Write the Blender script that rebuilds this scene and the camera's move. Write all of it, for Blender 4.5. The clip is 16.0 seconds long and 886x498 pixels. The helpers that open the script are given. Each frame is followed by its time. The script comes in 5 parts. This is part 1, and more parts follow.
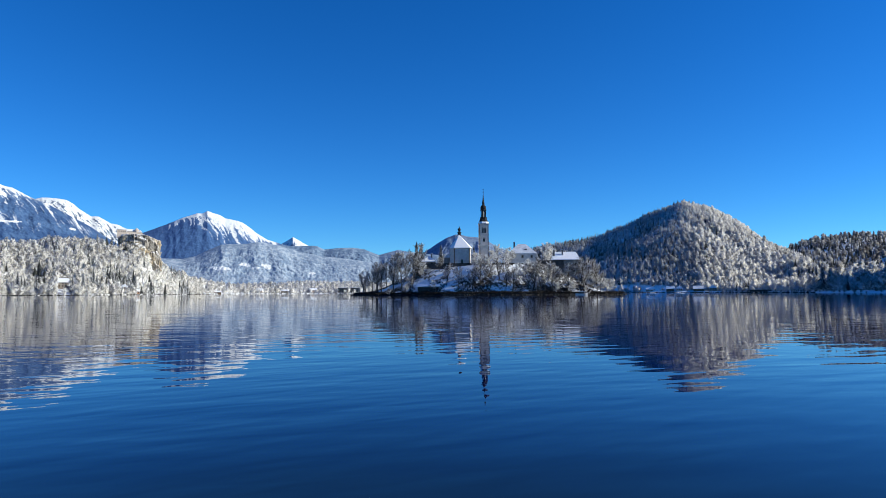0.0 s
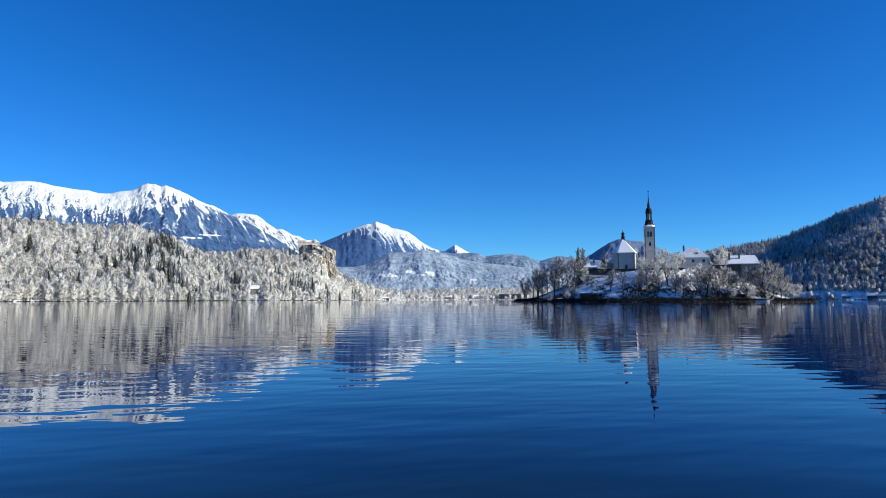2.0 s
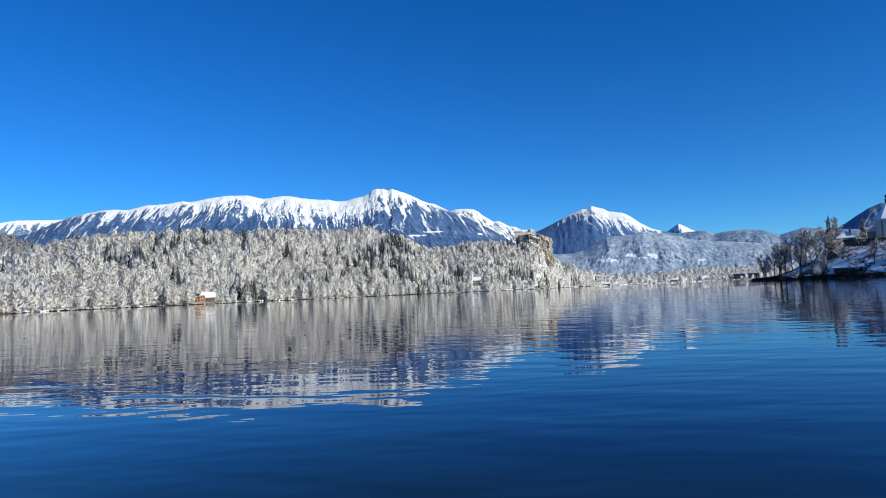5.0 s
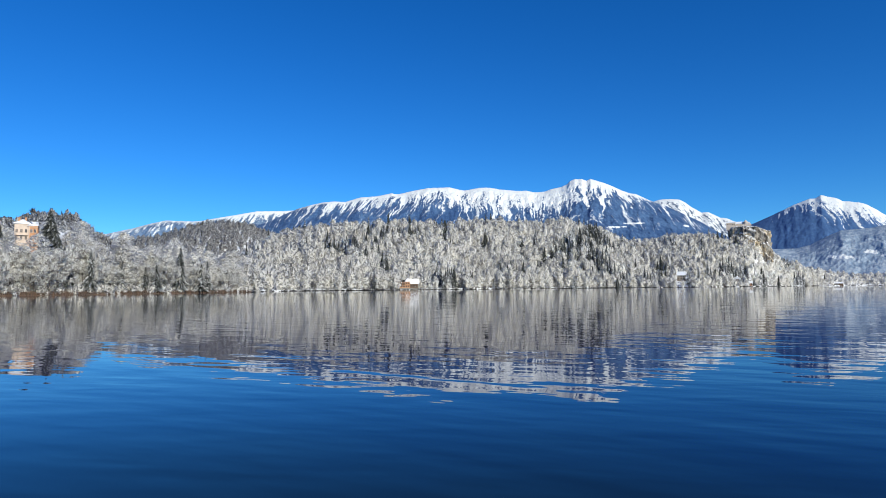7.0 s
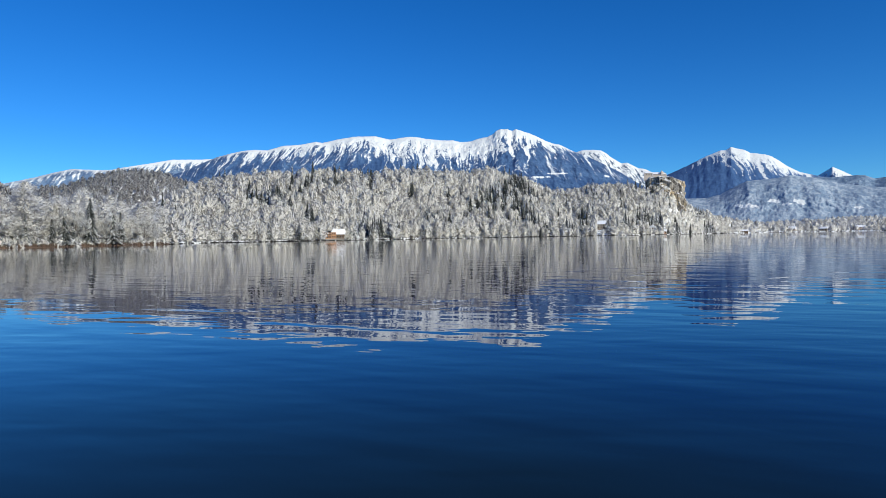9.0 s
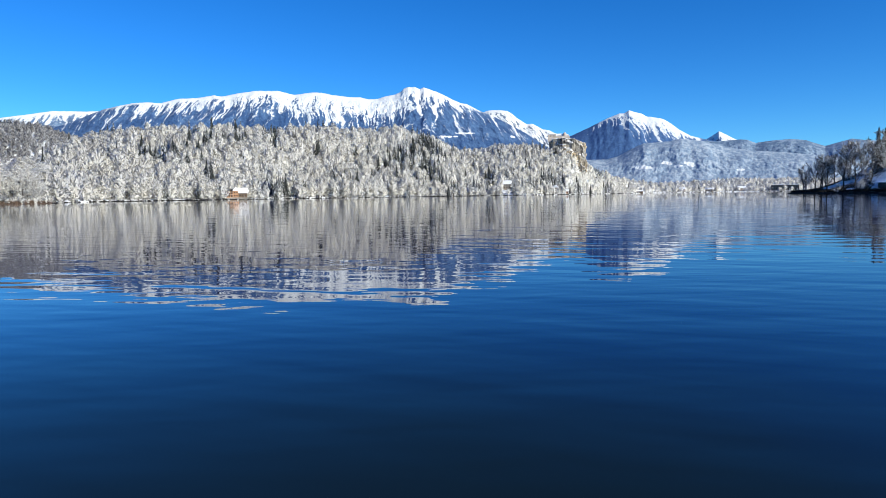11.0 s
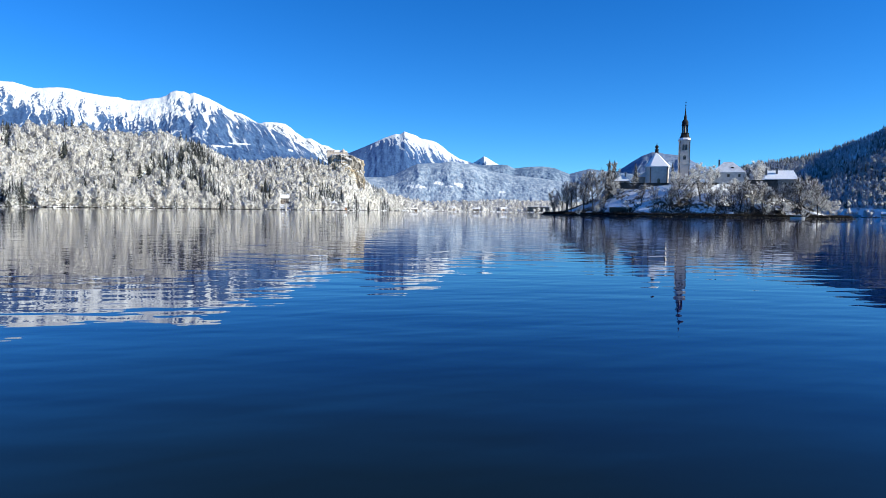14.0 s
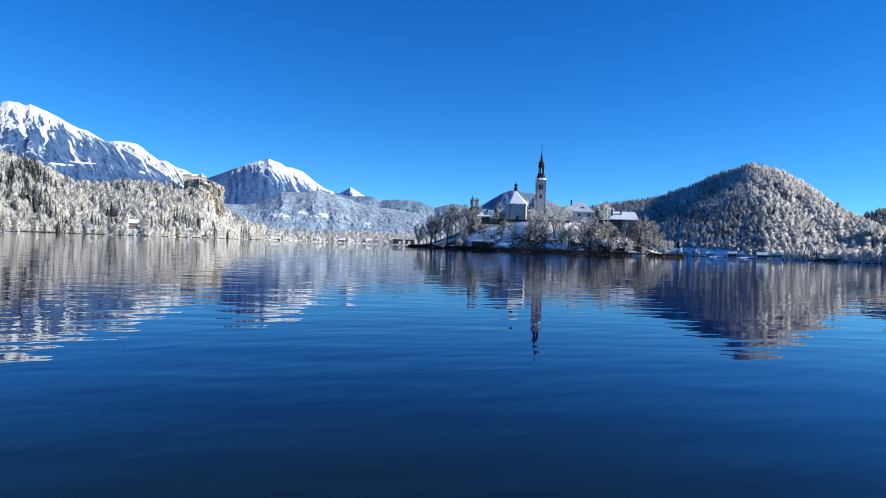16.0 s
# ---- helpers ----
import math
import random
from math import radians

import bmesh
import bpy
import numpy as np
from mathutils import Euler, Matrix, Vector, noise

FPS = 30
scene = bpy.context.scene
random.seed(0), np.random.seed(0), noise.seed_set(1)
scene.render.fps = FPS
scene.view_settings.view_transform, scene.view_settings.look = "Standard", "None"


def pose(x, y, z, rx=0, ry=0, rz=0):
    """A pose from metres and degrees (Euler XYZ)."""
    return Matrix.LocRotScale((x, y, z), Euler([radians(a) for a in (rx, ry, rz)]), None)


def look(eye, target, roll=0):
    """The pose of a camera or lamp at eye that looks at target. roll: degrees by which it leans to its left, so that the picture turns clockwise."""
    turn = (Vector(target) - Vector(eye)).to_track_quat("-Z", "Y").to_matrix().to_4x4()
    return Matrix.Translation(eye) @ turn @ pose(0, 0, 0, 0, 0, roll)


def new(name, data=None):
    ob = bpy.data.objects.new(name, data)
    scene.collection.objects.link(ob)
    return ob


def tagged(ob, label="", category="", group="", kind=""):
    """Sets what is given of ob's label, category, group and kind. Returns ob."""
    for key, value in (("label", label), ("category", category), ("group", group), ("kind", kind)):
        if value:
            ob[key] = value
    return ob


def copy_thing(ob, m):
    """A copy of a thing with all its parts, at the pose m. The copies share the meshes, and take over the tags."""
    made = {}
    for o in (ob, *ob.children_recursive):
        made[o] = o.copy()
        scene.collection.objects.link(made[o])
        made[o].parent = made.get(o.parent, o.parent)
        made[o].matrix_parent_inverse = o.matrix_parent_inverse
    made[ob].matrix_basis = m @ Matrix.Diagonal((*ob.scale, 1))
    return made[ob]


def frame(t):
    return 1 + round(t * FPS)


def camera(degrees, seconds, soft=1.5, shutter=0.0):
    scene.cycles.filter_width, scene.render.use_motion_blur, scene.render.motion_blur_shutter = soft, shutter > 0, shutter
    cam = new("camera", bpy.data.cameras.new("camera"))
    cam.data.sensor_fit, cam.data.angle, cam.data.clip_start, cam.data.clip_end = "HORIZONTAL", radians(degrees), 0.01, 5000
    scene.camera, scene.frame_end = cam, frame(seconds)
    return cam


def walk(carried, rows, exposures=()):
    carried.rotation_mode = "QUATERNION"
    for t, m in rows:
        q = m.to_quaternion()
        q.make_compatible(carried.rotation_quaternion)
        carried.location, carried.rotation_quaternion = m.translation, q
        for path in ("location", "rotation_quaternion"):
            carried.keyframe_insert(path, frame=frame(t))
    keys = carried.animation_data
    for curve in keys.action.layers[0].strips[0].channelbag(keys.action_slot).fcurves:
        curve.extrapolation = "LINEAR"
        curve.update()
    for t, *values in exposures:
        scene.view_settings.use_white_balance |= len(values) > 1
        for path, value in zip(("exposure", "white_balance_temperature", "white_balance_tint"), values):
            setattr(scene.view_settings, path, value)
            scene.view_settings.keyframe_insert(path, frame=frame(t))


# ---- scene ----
cam = camera(69.07, 16.0, 0.85)
EYE = 1.8
PATH = [
    (0.0, pose(0, 0, EYE, 93.860, 0.239, 0.016)),
    (0.5, pose(0, 0, EYE, 94.037, 0.442, 3.099)),
    (1.0, pose(0, 0, EYE, 94.265, 0.329, 6.395)),
    (1.5, pose(0, 0, EYE, 94.323, 0.455, 10.597)),
    (2.0, pose(0, 0, EYE, 94.462, 0.085, 14.231)),
    (2.5, pose(0, 0, EYE, 94.579, 0.577, 17.132)),
    (3.0, pose(0, 0, EYE, 94.699, 1.035, 19.936)),
    (5.5, pose(0, 0, EYE, 93.496, 2.460, 39.691)),
    (6.0, pose(0, 0, EYE, 93.492, 1.943, 46.618)),
    (6.5, pose(0, 0, EYE, 93.541, 1.029, 49.910)),
    (7.0, pose(0, 0, EYE, 93.472, 0.473, 50.838)),
    (7.5, pose(0, 0, EYE, 93.039, 0.540, 49.308)),
    (8.0, pose(0, 0, EYE, 91.440, 0.602, 47.500)),
    (8.5, pose(0, 0, EYE, 90.209, 0.515, 46.100)),
    (9.0, pose(0, 0, EYE, 88.949, 0.950, 44.351)),
    (11.5, pose(0, 0, EYE, 84.815, 0.525, 34.640)),
    (12.0, pose(0, 0, EYE, 85.051, 0.322, 32.857)),
    (12.5, pose(0, 0, EYE, 85.622, 0.318, 29.494)),
    (13.0, pose(0, 0, EYE, 85.961, 0.049, 26.461)),
    (13.5, pose(0, 0, EYE, 86.245, -0.522, 21.713)),
    (14.0, pose(0, 0, EYE, 86.600, -0.753, 16.725)),
    (14.5, pose(0, 0, EYE, 87.091, -1.178, 11.090)),
    (15.0, pose(0, 0, EYE, 87.909, -0.815, 7.561)),
    (15.5, pose(0, 0, EYE, 88.963, -0.893, 5.905)),
    (16.0, pose(0, 0, EYE, 89.720, -2.143, 4.801)),
]
walk(cam, PATH, ((0.0, 0.24), (3.0, 0.18), (5.5, 0.06), (7.0, 0.02), (8.5, -0.02), (9.2, -0.06), (11.5, 0.37), (14.5, 0.47), (16.0, 0.40)))

# ---- daylight ----
SUN_AZ, SUN_EL = -91.0, 26.0      # degrees left of the first view, degrees up
world = bpy.data.worlds.new("winter_sky")
scene.world = world
world.use_nodes = True
wn, wl = world.node_tree.nodes, world.node_tree.links
wn.clear()
sky = wn.new("ShaderNodeTexSky")
sky.sky_type = "NISHITA"
sky.sun_disc = False
sky.sun_elevation, sky.sun_rotation = radians(SUN_EL), radians(-SUN_AZ)
sky.altitude, sky.air_density, sky.dust_density, sky.ozone_density = 500, 0.82, 0.0, 3.0
sat = wn.new("ShaderNodeHueSaturation")
sat.inputs["Saturation"].default_value = 1.32
bg = wn.new("ShaderNodeBackground")
bg.inputs["Strength"].default_value = 0.096
wo = wn.new("ShaderNodeOutputWorld")
wl.new(sky.outputs[0], sat.inputs["Color"])
tint = wn.new("ShaderNodeMix")
tint.data_type, tint.blend_type = "RGBA", "MULTIPLY"
tint.inputs[0].default_value, tint.inputs[7].default_value = 1.0, (0.47, 0.98, 1.38, 1)
wl.new(sat.outputs[0], tint.inputs[6])
wl.new(tint.outputs[2], bg.inputs["Color"])
wl.new(bg.outputs[0], wo.inputs["Surface"])


def polar(az, r):
    """The plan place at az degrees left of the first view, r metres off."""
    a = radians(az)
    return -r * math.sin(a), r * math.cos(a)


sun_data = bpy.data.lights.new("sun", "SUN")
sun_data.energy, sun_data.angle, sun_data.color = 5.0, radians(0.53), (1.0, 0.965, 0.80)
sun = new("sun", sun_data)
sx, sy = polar(SUN_AZ, math.cos(radians(SUN_EL)))
sun.matrix_world = look((sx * 100, sy * 100, math.sin(radians(SUN_EL)) * 100), (0, 0, 0))


# ---- materials ----
class Mat:
    """A small builder for node materials."""

    def __init__(self, name):
        self.m = bpy.data.materials.new(name)
        self.m.use_nodes = True
        self.n, self.l = self.m.node_tree.nodes, self.m.node_tree.links
        self.b = self.n["Principled BSDF"]

    def put(self, socket, v):
        if hasattr(v, "is_output"):
            self.l.new(v, socket)
        elif isinstance(v, (tuple, list)) and len(v) == 3 and socket.type == "RGBA":
            socket.default_value = (*v, 1)
        else:
            socket.default_value = v

    def bsdf(self, **kw):
        for k, v in kw.items():
            self.put(self.b.inputs[k.replace("_", " ")], v)
        return self

    def place(self, scale=(1, 1, 1), rot=(0, 0, 0), which="Object"):
        tc, mp = self.n.new("ShaderNodeTexCoord"), self.n.new("ShaderNodeMapping")
        mp.inputs["Scale"].default_value, mp.inputs["Rotation"].default_value = scale, rot
        self.l.new(tc.outputs[which], mp.inputs[0])
        return mp.outputs[0]

    def noise(self, scale, detail=4, rough=0.55, vec=None, dist=0.0):
        t = self.n.new("ShaderNodeTexNoise")
        t.inputs["Scale"].default_value, t.inputs["Detail"].default_value = scale, detail
        t.inputs["Roughness"].default_value, t.inputs["Distortion"].default_value = rough, dist
        self.l.new(vec if vec else self.place(), t.inputs["Vector"])
        return t.outputs[0]

    def math(self, op, a, b=0.5, clamp=False):
        t = self.n.new("ShaderNodeMath")
        t.operation, t.use_clamp = op, clamp
        self.put(t.inputs[0], a), self.put(t.inputs[1], b)
        return t.outputs[0]

    def ramp(self, fac, lo, hi):
        t = self.n.new("ShaderNodeMapRange")
        t.interpolation_type = "SMOOTHSTEP"
        self.put(t.inputs[0], fac)
        t.inputs[1].default_value, t.inputs[2].default_value = lo, hi
        return t.outputs[0]

    def mix(self, fac, a, b):
        t = self.n.new("ShaderNodeMix")
        t.data_type = "RGBA"
        self.put(t.inputs[0], fac), self.put(t.inputs[6], a), self.put(t.inputs[7], b)
        return t.outputs[2]

    def island(self):
        return self.n.new("ShaderNodeNewGeometry").outputs["Random Per Island"]

    def normal_z(self):
        g, s = self.n.new("ShaderNodeNewGeometry"), self.n.new("ShaderNodeSeparateXYZ")
        self.l.new(g.outputs["Normal"], s.inputs[0])
        return s.outputs[2]

    def height(self):
        g, s = self.n.new("ShaderNodeNewGeometry"), self.n.new("ShaderNodeSeparateXYZ")
        self.l.new(g.outputs["Position"], s.inputs[0])
        return s.outputs[2]

    def bump(self, h, strength=0.5, distance=0.1):
        t = self.n.new("ShaderNodeBump")
        t.inputs["Strength"].default_value, t.inputs["Distance"].default_value = strength, distance
        self.put(t.inputs["Height"], h)
        self.l.new(t.outputs[0], self.b.inputs["Normal"])
        return self


def plain(name, col, col2=None, scale=2.0, rough=0.8, bump=0.3, metal=0.0):
    """A surface with grain and stains between two colours."""
    m = Mat(name)
    col2 = col2 or tuple(c * 0.75 for c in col)
    f = m.ramp(m.math("ADD", m.math("MULTIPLY", m.noise(scale, 5), 0.6), m.math("MULTIPLY", m.noise(scale * 0.13, 3), 0.4)), 0.38, 0.62)
    m.bsdf(Base_Color=m.mix(f, col, col2), Roughness=rough, Metallic=metal)
    if bump:
        m.bump(m.noise(scale * 4, 4), bump, 0.05)
    return m.m


def snowy_ground(name, lo, hi, bare=(0.10, 0.075, 0.05), bare2=(0.17, 0.14, 0.09)):
    """Snow that leaves part of the ground, or of a roof, bare."""
    m = Mat(name)
    under = m.mix(m.noise(0.6), bare, bare2)
    f = m.ramp(m.math("ADD", m.math("MULTIPLY", m.noise(0.05, 6, 0.65), 0.6), m.math("MULTIPLY", m.noise(0.5, 4), 0.4)), lo, hi)
    m.bsdf(Base_Color=m.mix(f, under, m.mix(m.noise(0.02), (0.78, 0.80, 0.84), (0.86, 0.87, 0.88))), Roughness=0.85)
    return m.bump(m.noise(0.8, 6), 0.4, 0.3).m


def lake_water():
    """Deep lake water with small long-crested wind ripples; over the shallows by the near bank the olive bed shows through."""
    m = Mat("lake_water")
    g, sp = m.n.new("ShaderNodeNewGeometry"), m.n.new("ShaderNodeSeparateXYZ")
    m.l.new(g.outputs["Position"], sp.inputs[0])
    x, y = sp.outputs[0], sp.outputs[1]

    def train(az, per, crest, detail=1.0, dist=0.2):
        """Ripples running towards az, per to the metre, their crests that many times longer."""
        c, s = math.cos(radians(az)), math.sin(radians(az))
        cb = m.n.new("ShaderNodeCombineXYZ")
        m.l.new(m.math("MULTIPLY", m.math("ADD", m.math("MULTIPLY", x, c), m.math("MULTIPLY", y, s)), per / crest), cb.inputs[0])
        m.l.new(m.math("MULTIPLY", m.math("ADD", m.math("MULTIPLY", x, -s), m.math("MULTIPLY", y, c)), per), cb.inputs[1])
        return m.noise(1.0, detail, 0.45, cb.outputs[0], dist)

    h = m.math("MULTIPLY", train(13, 0.85, 3.2), 0.0150)
    h = m.math("ADD", h, m.math("MULTIPLY", train(38, 1.5, 2.6), 0.0068))
    h = m.math("ADD", h, m.math("MULTIPLY", train(20, 3.6, 2.5), 0.0013))
    h = m.math("ADD", h, m.math("MULTIPLY", train(5, 0.16, 2.0), 0.020))
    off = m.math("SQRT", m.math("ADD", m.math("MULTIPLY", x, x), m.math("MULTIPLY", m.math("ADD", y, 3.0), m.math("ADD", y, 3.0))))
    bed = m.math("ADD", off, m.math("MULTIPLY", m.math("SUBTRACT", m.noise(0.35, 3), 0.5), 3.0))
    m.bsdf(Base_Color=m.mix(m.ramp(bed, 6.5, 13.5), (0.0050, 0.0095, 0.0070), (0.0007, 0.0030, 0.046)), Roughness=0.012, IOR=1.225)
    m.bump(h, 1.0, 1.0)
    return m.m


def frosted_twigs(name, light, dark, share, own=0.75, stand=0.0):
    """Hoar-frosted bare crowns: most twigs white, the others bare wood; in a wood each tree carries its own amount of
    frost, and the shade inside its crown as less of it.
    """
    m = Mat(name)
    amount = m.math("MULTIPLY", m.island(), own)
    if stand:
        at = m.n.new("ShaderNodeAttribute")
        at.attribute_name = "frost"
        amount = m.math("ADD", amount, m.math("MULTIPLY", at.outputs["Fac"], stand))
    else:
        amount = m.math("ADD", amount, m.math("MULTIPLY", m.noise(0.07, 3, 0.6), 0.5))
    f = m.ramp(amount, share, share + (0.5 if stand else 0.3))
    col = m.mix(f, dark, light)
    m.bsdf(Base_Color=col, Roughness=0.9)
    # thin rime lets part of the light through
    thin, both = m.n.new("ShaderNodeBsdfTranslucent"), m.n.new("ShaderNodeMixShader")
    m.l.new(col, thin.inputs[0])
    both.inputs[0].default_value = 0.45
    m.l.new(m.b.outputs[0], both.inputs[1])
    m.l.new(thin.outputs[0], both.inputs[2])
    m.l.new(both.outputs[0], m.n["Material Output"].inputs[0])
    return m.m


def snowy_needles(name, share):
    """Conifer boughs, dark inside, their outer and upper sprays dusted with snow as "frost" says."""
    m = Mat(name)
    at = m.n.new("ShaderNodeAttribute")
    at.attribute_name = "frost"
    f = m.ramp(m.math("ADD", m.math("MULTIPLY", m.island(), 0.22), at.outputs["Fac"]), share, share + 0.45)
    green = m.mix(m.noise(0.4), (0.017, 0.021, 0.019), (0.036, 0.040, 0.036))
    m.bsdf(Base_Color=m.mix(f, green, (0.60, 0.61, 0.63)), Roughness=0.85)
    return m.m


def cliff_rock():
    """Weathered limestone: grey and ochre faces, upright dark cracks, ledges with lying snow."""
    m = Mat("limestone_cliff")
    tone = m.mix(m.ramp(m.noise(0.045, 5, 0.65), 0.40, 0.62), (0.34, 0.315, 0.28), (0.60, 0.47, 0.29))
    tone = m.mix(m.ramp(m.noise(0.16, 5, 0.7), 0.52, 0.66), tone, (0.55, 0.50, 0.42))
    crack = m.ramp(m.noise(1.0, 7, 0.75, m.place((0.22, 0.22, 0.05)), 0.9), 0.43, 0.55)
    dark = m.mix(crack, (0.055, 0.048, 0.042), tone)
    ledge = m.math("MULTIPLY", m.ramp(m.normal_z(), 0.18, 0.50), m.ramp(m.noise(0.22, 5, 0.65), 0.40, 0.56))
    m.bsdf(Base_Color=m.mix(ledge, dark, (0.82, 0.83, 0.85)), Roughness=0.95)
    return m.bump(m.noise(0.25, 8, 0.75), 1.0, 2.5).m


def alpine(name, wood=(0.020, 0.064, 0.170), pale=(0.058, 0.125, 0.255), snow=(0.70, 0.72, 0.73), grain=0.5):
    """Far mountain: frosted wood and rock low down, their colours blued for distance haze; snow where the attribute
    "snow" says that it lies.
    """
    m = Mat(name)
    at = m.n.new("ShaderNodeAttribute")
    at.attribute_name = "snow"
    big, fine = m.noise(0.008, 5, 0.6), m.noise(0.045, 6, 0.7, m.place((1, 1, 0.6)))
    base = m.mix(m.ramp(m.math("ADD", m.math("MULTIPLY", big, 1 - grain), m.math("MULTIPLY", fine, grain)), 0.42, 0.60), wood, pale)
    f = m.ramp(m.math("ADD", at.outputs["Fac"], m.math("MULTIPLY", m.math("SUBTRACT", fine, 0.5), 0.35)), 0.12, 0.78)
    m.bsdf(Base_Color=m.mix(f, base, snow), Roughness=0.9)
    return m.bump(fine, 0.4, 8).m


M_GROUND, M_WATER = snowy_ground("snowy_ground", 0.30, 0.42), lake_water()
M_FROST = frosted_twigs("hoar_frost_twigs", (0.88, 0.87, 0.84), (0.14, 0.12, 0.10), 0.30)
M_FROST_DULL = frosted_twigs("hoar_frost_twigs_thin", (0.78, 0.77, 0.75), (0.075, 0.062, 0.052), 0.52)
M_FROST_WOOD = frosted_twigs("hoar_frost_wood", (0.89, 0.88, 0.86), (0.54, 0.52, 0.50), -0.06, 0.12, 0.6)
# two copies of the frosted wood: dimmed for shaded slopes, brightened for sunlit ones
M_FROST_SHADED = frosted_twigs("hoar_frost_wood_shaded", (0.82, 0.82, 0.82), (0.42, 0.40, 0.39), 0.04, 0.12, 0.6)
M_FROST_BRIGHT = frosted_twigs("hoar_frost_wood_bright", (0.90, 0.89, 0.88), (0.68, 0.66, 0.64), -0.08, 0.08, 0.45)
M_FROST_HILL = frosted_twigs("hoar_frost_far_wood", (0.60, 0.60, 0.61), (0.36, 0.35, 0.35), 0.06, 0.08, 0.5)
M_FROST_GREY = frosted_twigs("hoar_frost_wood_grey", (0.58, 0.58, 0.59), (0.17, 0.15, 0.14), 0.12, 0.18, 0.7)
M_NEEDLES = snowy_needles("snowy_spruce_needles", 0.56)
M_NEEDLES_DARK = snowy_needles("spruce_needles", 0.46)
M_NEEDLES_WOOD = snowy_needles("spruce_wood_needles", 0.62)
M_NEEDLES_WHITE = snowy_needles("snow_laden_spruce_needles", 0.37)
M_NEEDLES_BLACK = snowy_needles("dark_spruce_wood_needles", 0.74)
M_BARK = plain("dark_wet_bark", (0.045, 0.036, 0.030), (0.09, 0.075, 0.065), 3.0, 0.9)
M_SNOW = plain("settled_snow", (0.86, 0.87, 0.90), (0.76, 0.78, 0.82), 0.8, 0.7, 0.2)
M_LIME = plain("limewashed_wall", (0.56, 0.54, 0.51), (0.44, 0.42, 0.39), 0.7, 0.9)
M_DARK = plain("dark_copper_roof", (0.006, 0.0058, 0.007), (0.012, 0.011, 0.012), 1.5, 0.9)
M_STONE = plain("rubble_stone", (0.26, 0.24, 0.21), (0.16, 0.15, 0.135), 0.9, 0.9, 0.6)
M_GLASS = plain("dark_window", (0.02, 0.022, 0.028), (0.03, 0.032, 0.036), 1.0, 0.15, 0)
M_WOODWORK = plain("brown_timber", (0.16, 0.10, 0.06), (0.10, 0.065, 0.04), 2.0, 0.75)
M_OCHRE = plain("ochre_render", (0.52, 0.27, 0.14), (0.42, 0.22, 0.12), 0.6, 0.9)
M_CREAM = plain("cream_render", (0.62, 0.51, 0.43), (0.52, 0.42, 0.35), 0.6, 0.9)
M_OLD = plain("weathered_render", (0.36, 0.31, 0.25), (0.26, 0.22, 0.18), 0.6, 0.9)
M_BOAT = plain("white_boat_paint", (0.75, 0.75, 0.74), (0.6, 0.6, 0.6), 1.5, 0.4, 0)
M_CLIFF = cliff_rock()
M_REED = plain("brown_reed_bank", (0.13, 0.080, 0.055), (0.07, 0.055, 0.045), 1.2, 0.95)


# ---- building helpers ----
def part(name, bm, material, parent=None, label="", smooth=False):
    """Links a bmesh as one mesh object, under a thing where one is given."""
    me = bpy.data.meshes.new(name)
    bm.to_mesh(me)
    bm.free()
    me.materials.append(material)
    if smooth:
        me.shade_smooth()
    ob = new(name, me)
    ob.parent = parent
    return tagged(ob, label) if label else ob


def from_arrays(name, verts, faces, material, smooth=False):
    me = bpy.data.meshes.new(name)
    me.from_pydata(verts.tolist() if hasattr(verts, "tolist") else verts, [], faces.tolist() if hasattr(faces, "tolist") else faces)
    me.materials.append(material)
    if smooth:
        me.shade_smooth()
    return new(name, me)


def fbm(x, y, scale, octaves=4, ridged=False):
    s, a, tot = 0.0, 1.0, 0.0
    for k in range(octaves):
        v = noise.noise((x * scale, y * scale, 7.3 * k))
        s += a * ((1 - 2 * abs(v)) if ridged else v)
        tot += a
        a, scale = a * 0.5, scale * 2.03
    return s / tot


def smooth01(x):
    x = min(1.0, max(0.0, x))
    return x * x * (3 - 2 * x)


def table(rows, az):
    """Linear reading of rows of (az, value, ...), in order of falling az."""
    if az >= rows[0][0]:
        return rows[0][1:]
    for a, b in zip(rows, rows[1:]):
        if az >= b[0]:
            k = (a[0] - az) / (a[0] - b[0])
            return tuple(p + (q - p) * k for p, q in zip(a[1:], b[1:]))
    return rows[-1][1:]


# ---- the lake's outline: azimuth, distance of the shore ----
SHORE = [(180, 3), (165, 3.4), (150, 9), (138, 60), (128, 130), (110, 240), (95, 310), (84.54, 325), (78.64, 360), (72.74, 400), (69.3, 420), (67.34, 470),
         (65.37, 600), (60.95, 650), (54.06, 690), (49.15, 750), (44.23, 800), (39.32, 850), (34.41, 905), (29.49, 960), (25.56, 1050), (21.63, 1250), (17.69, 1500),
         (11.8, 1720), (3.93, 1730), (-1, 1600), (-4.5, 1300), (-8, 1180), (-13.76, 1100), (-17.69, 1060), (-23.59, 1010), (-27.52, 900), (-31.46, 780), (-35.39, 650),
         (-44.23, 560), (-58.98, 470), (-88.47, 300), (-120, 100), (-138, 30), (-150, 9), (-165, 3.4), (-180, 3)]
def risen(trees, *rows):
    """Rows of azimuth, distance, elevation of the treetops in degrees and reach, as rows with the ground's height."""
    return [(a, r, max(0.0, r * math.tan(radians(e)) + 1.8 - trees), reach) for a, r, e, reach in rows]


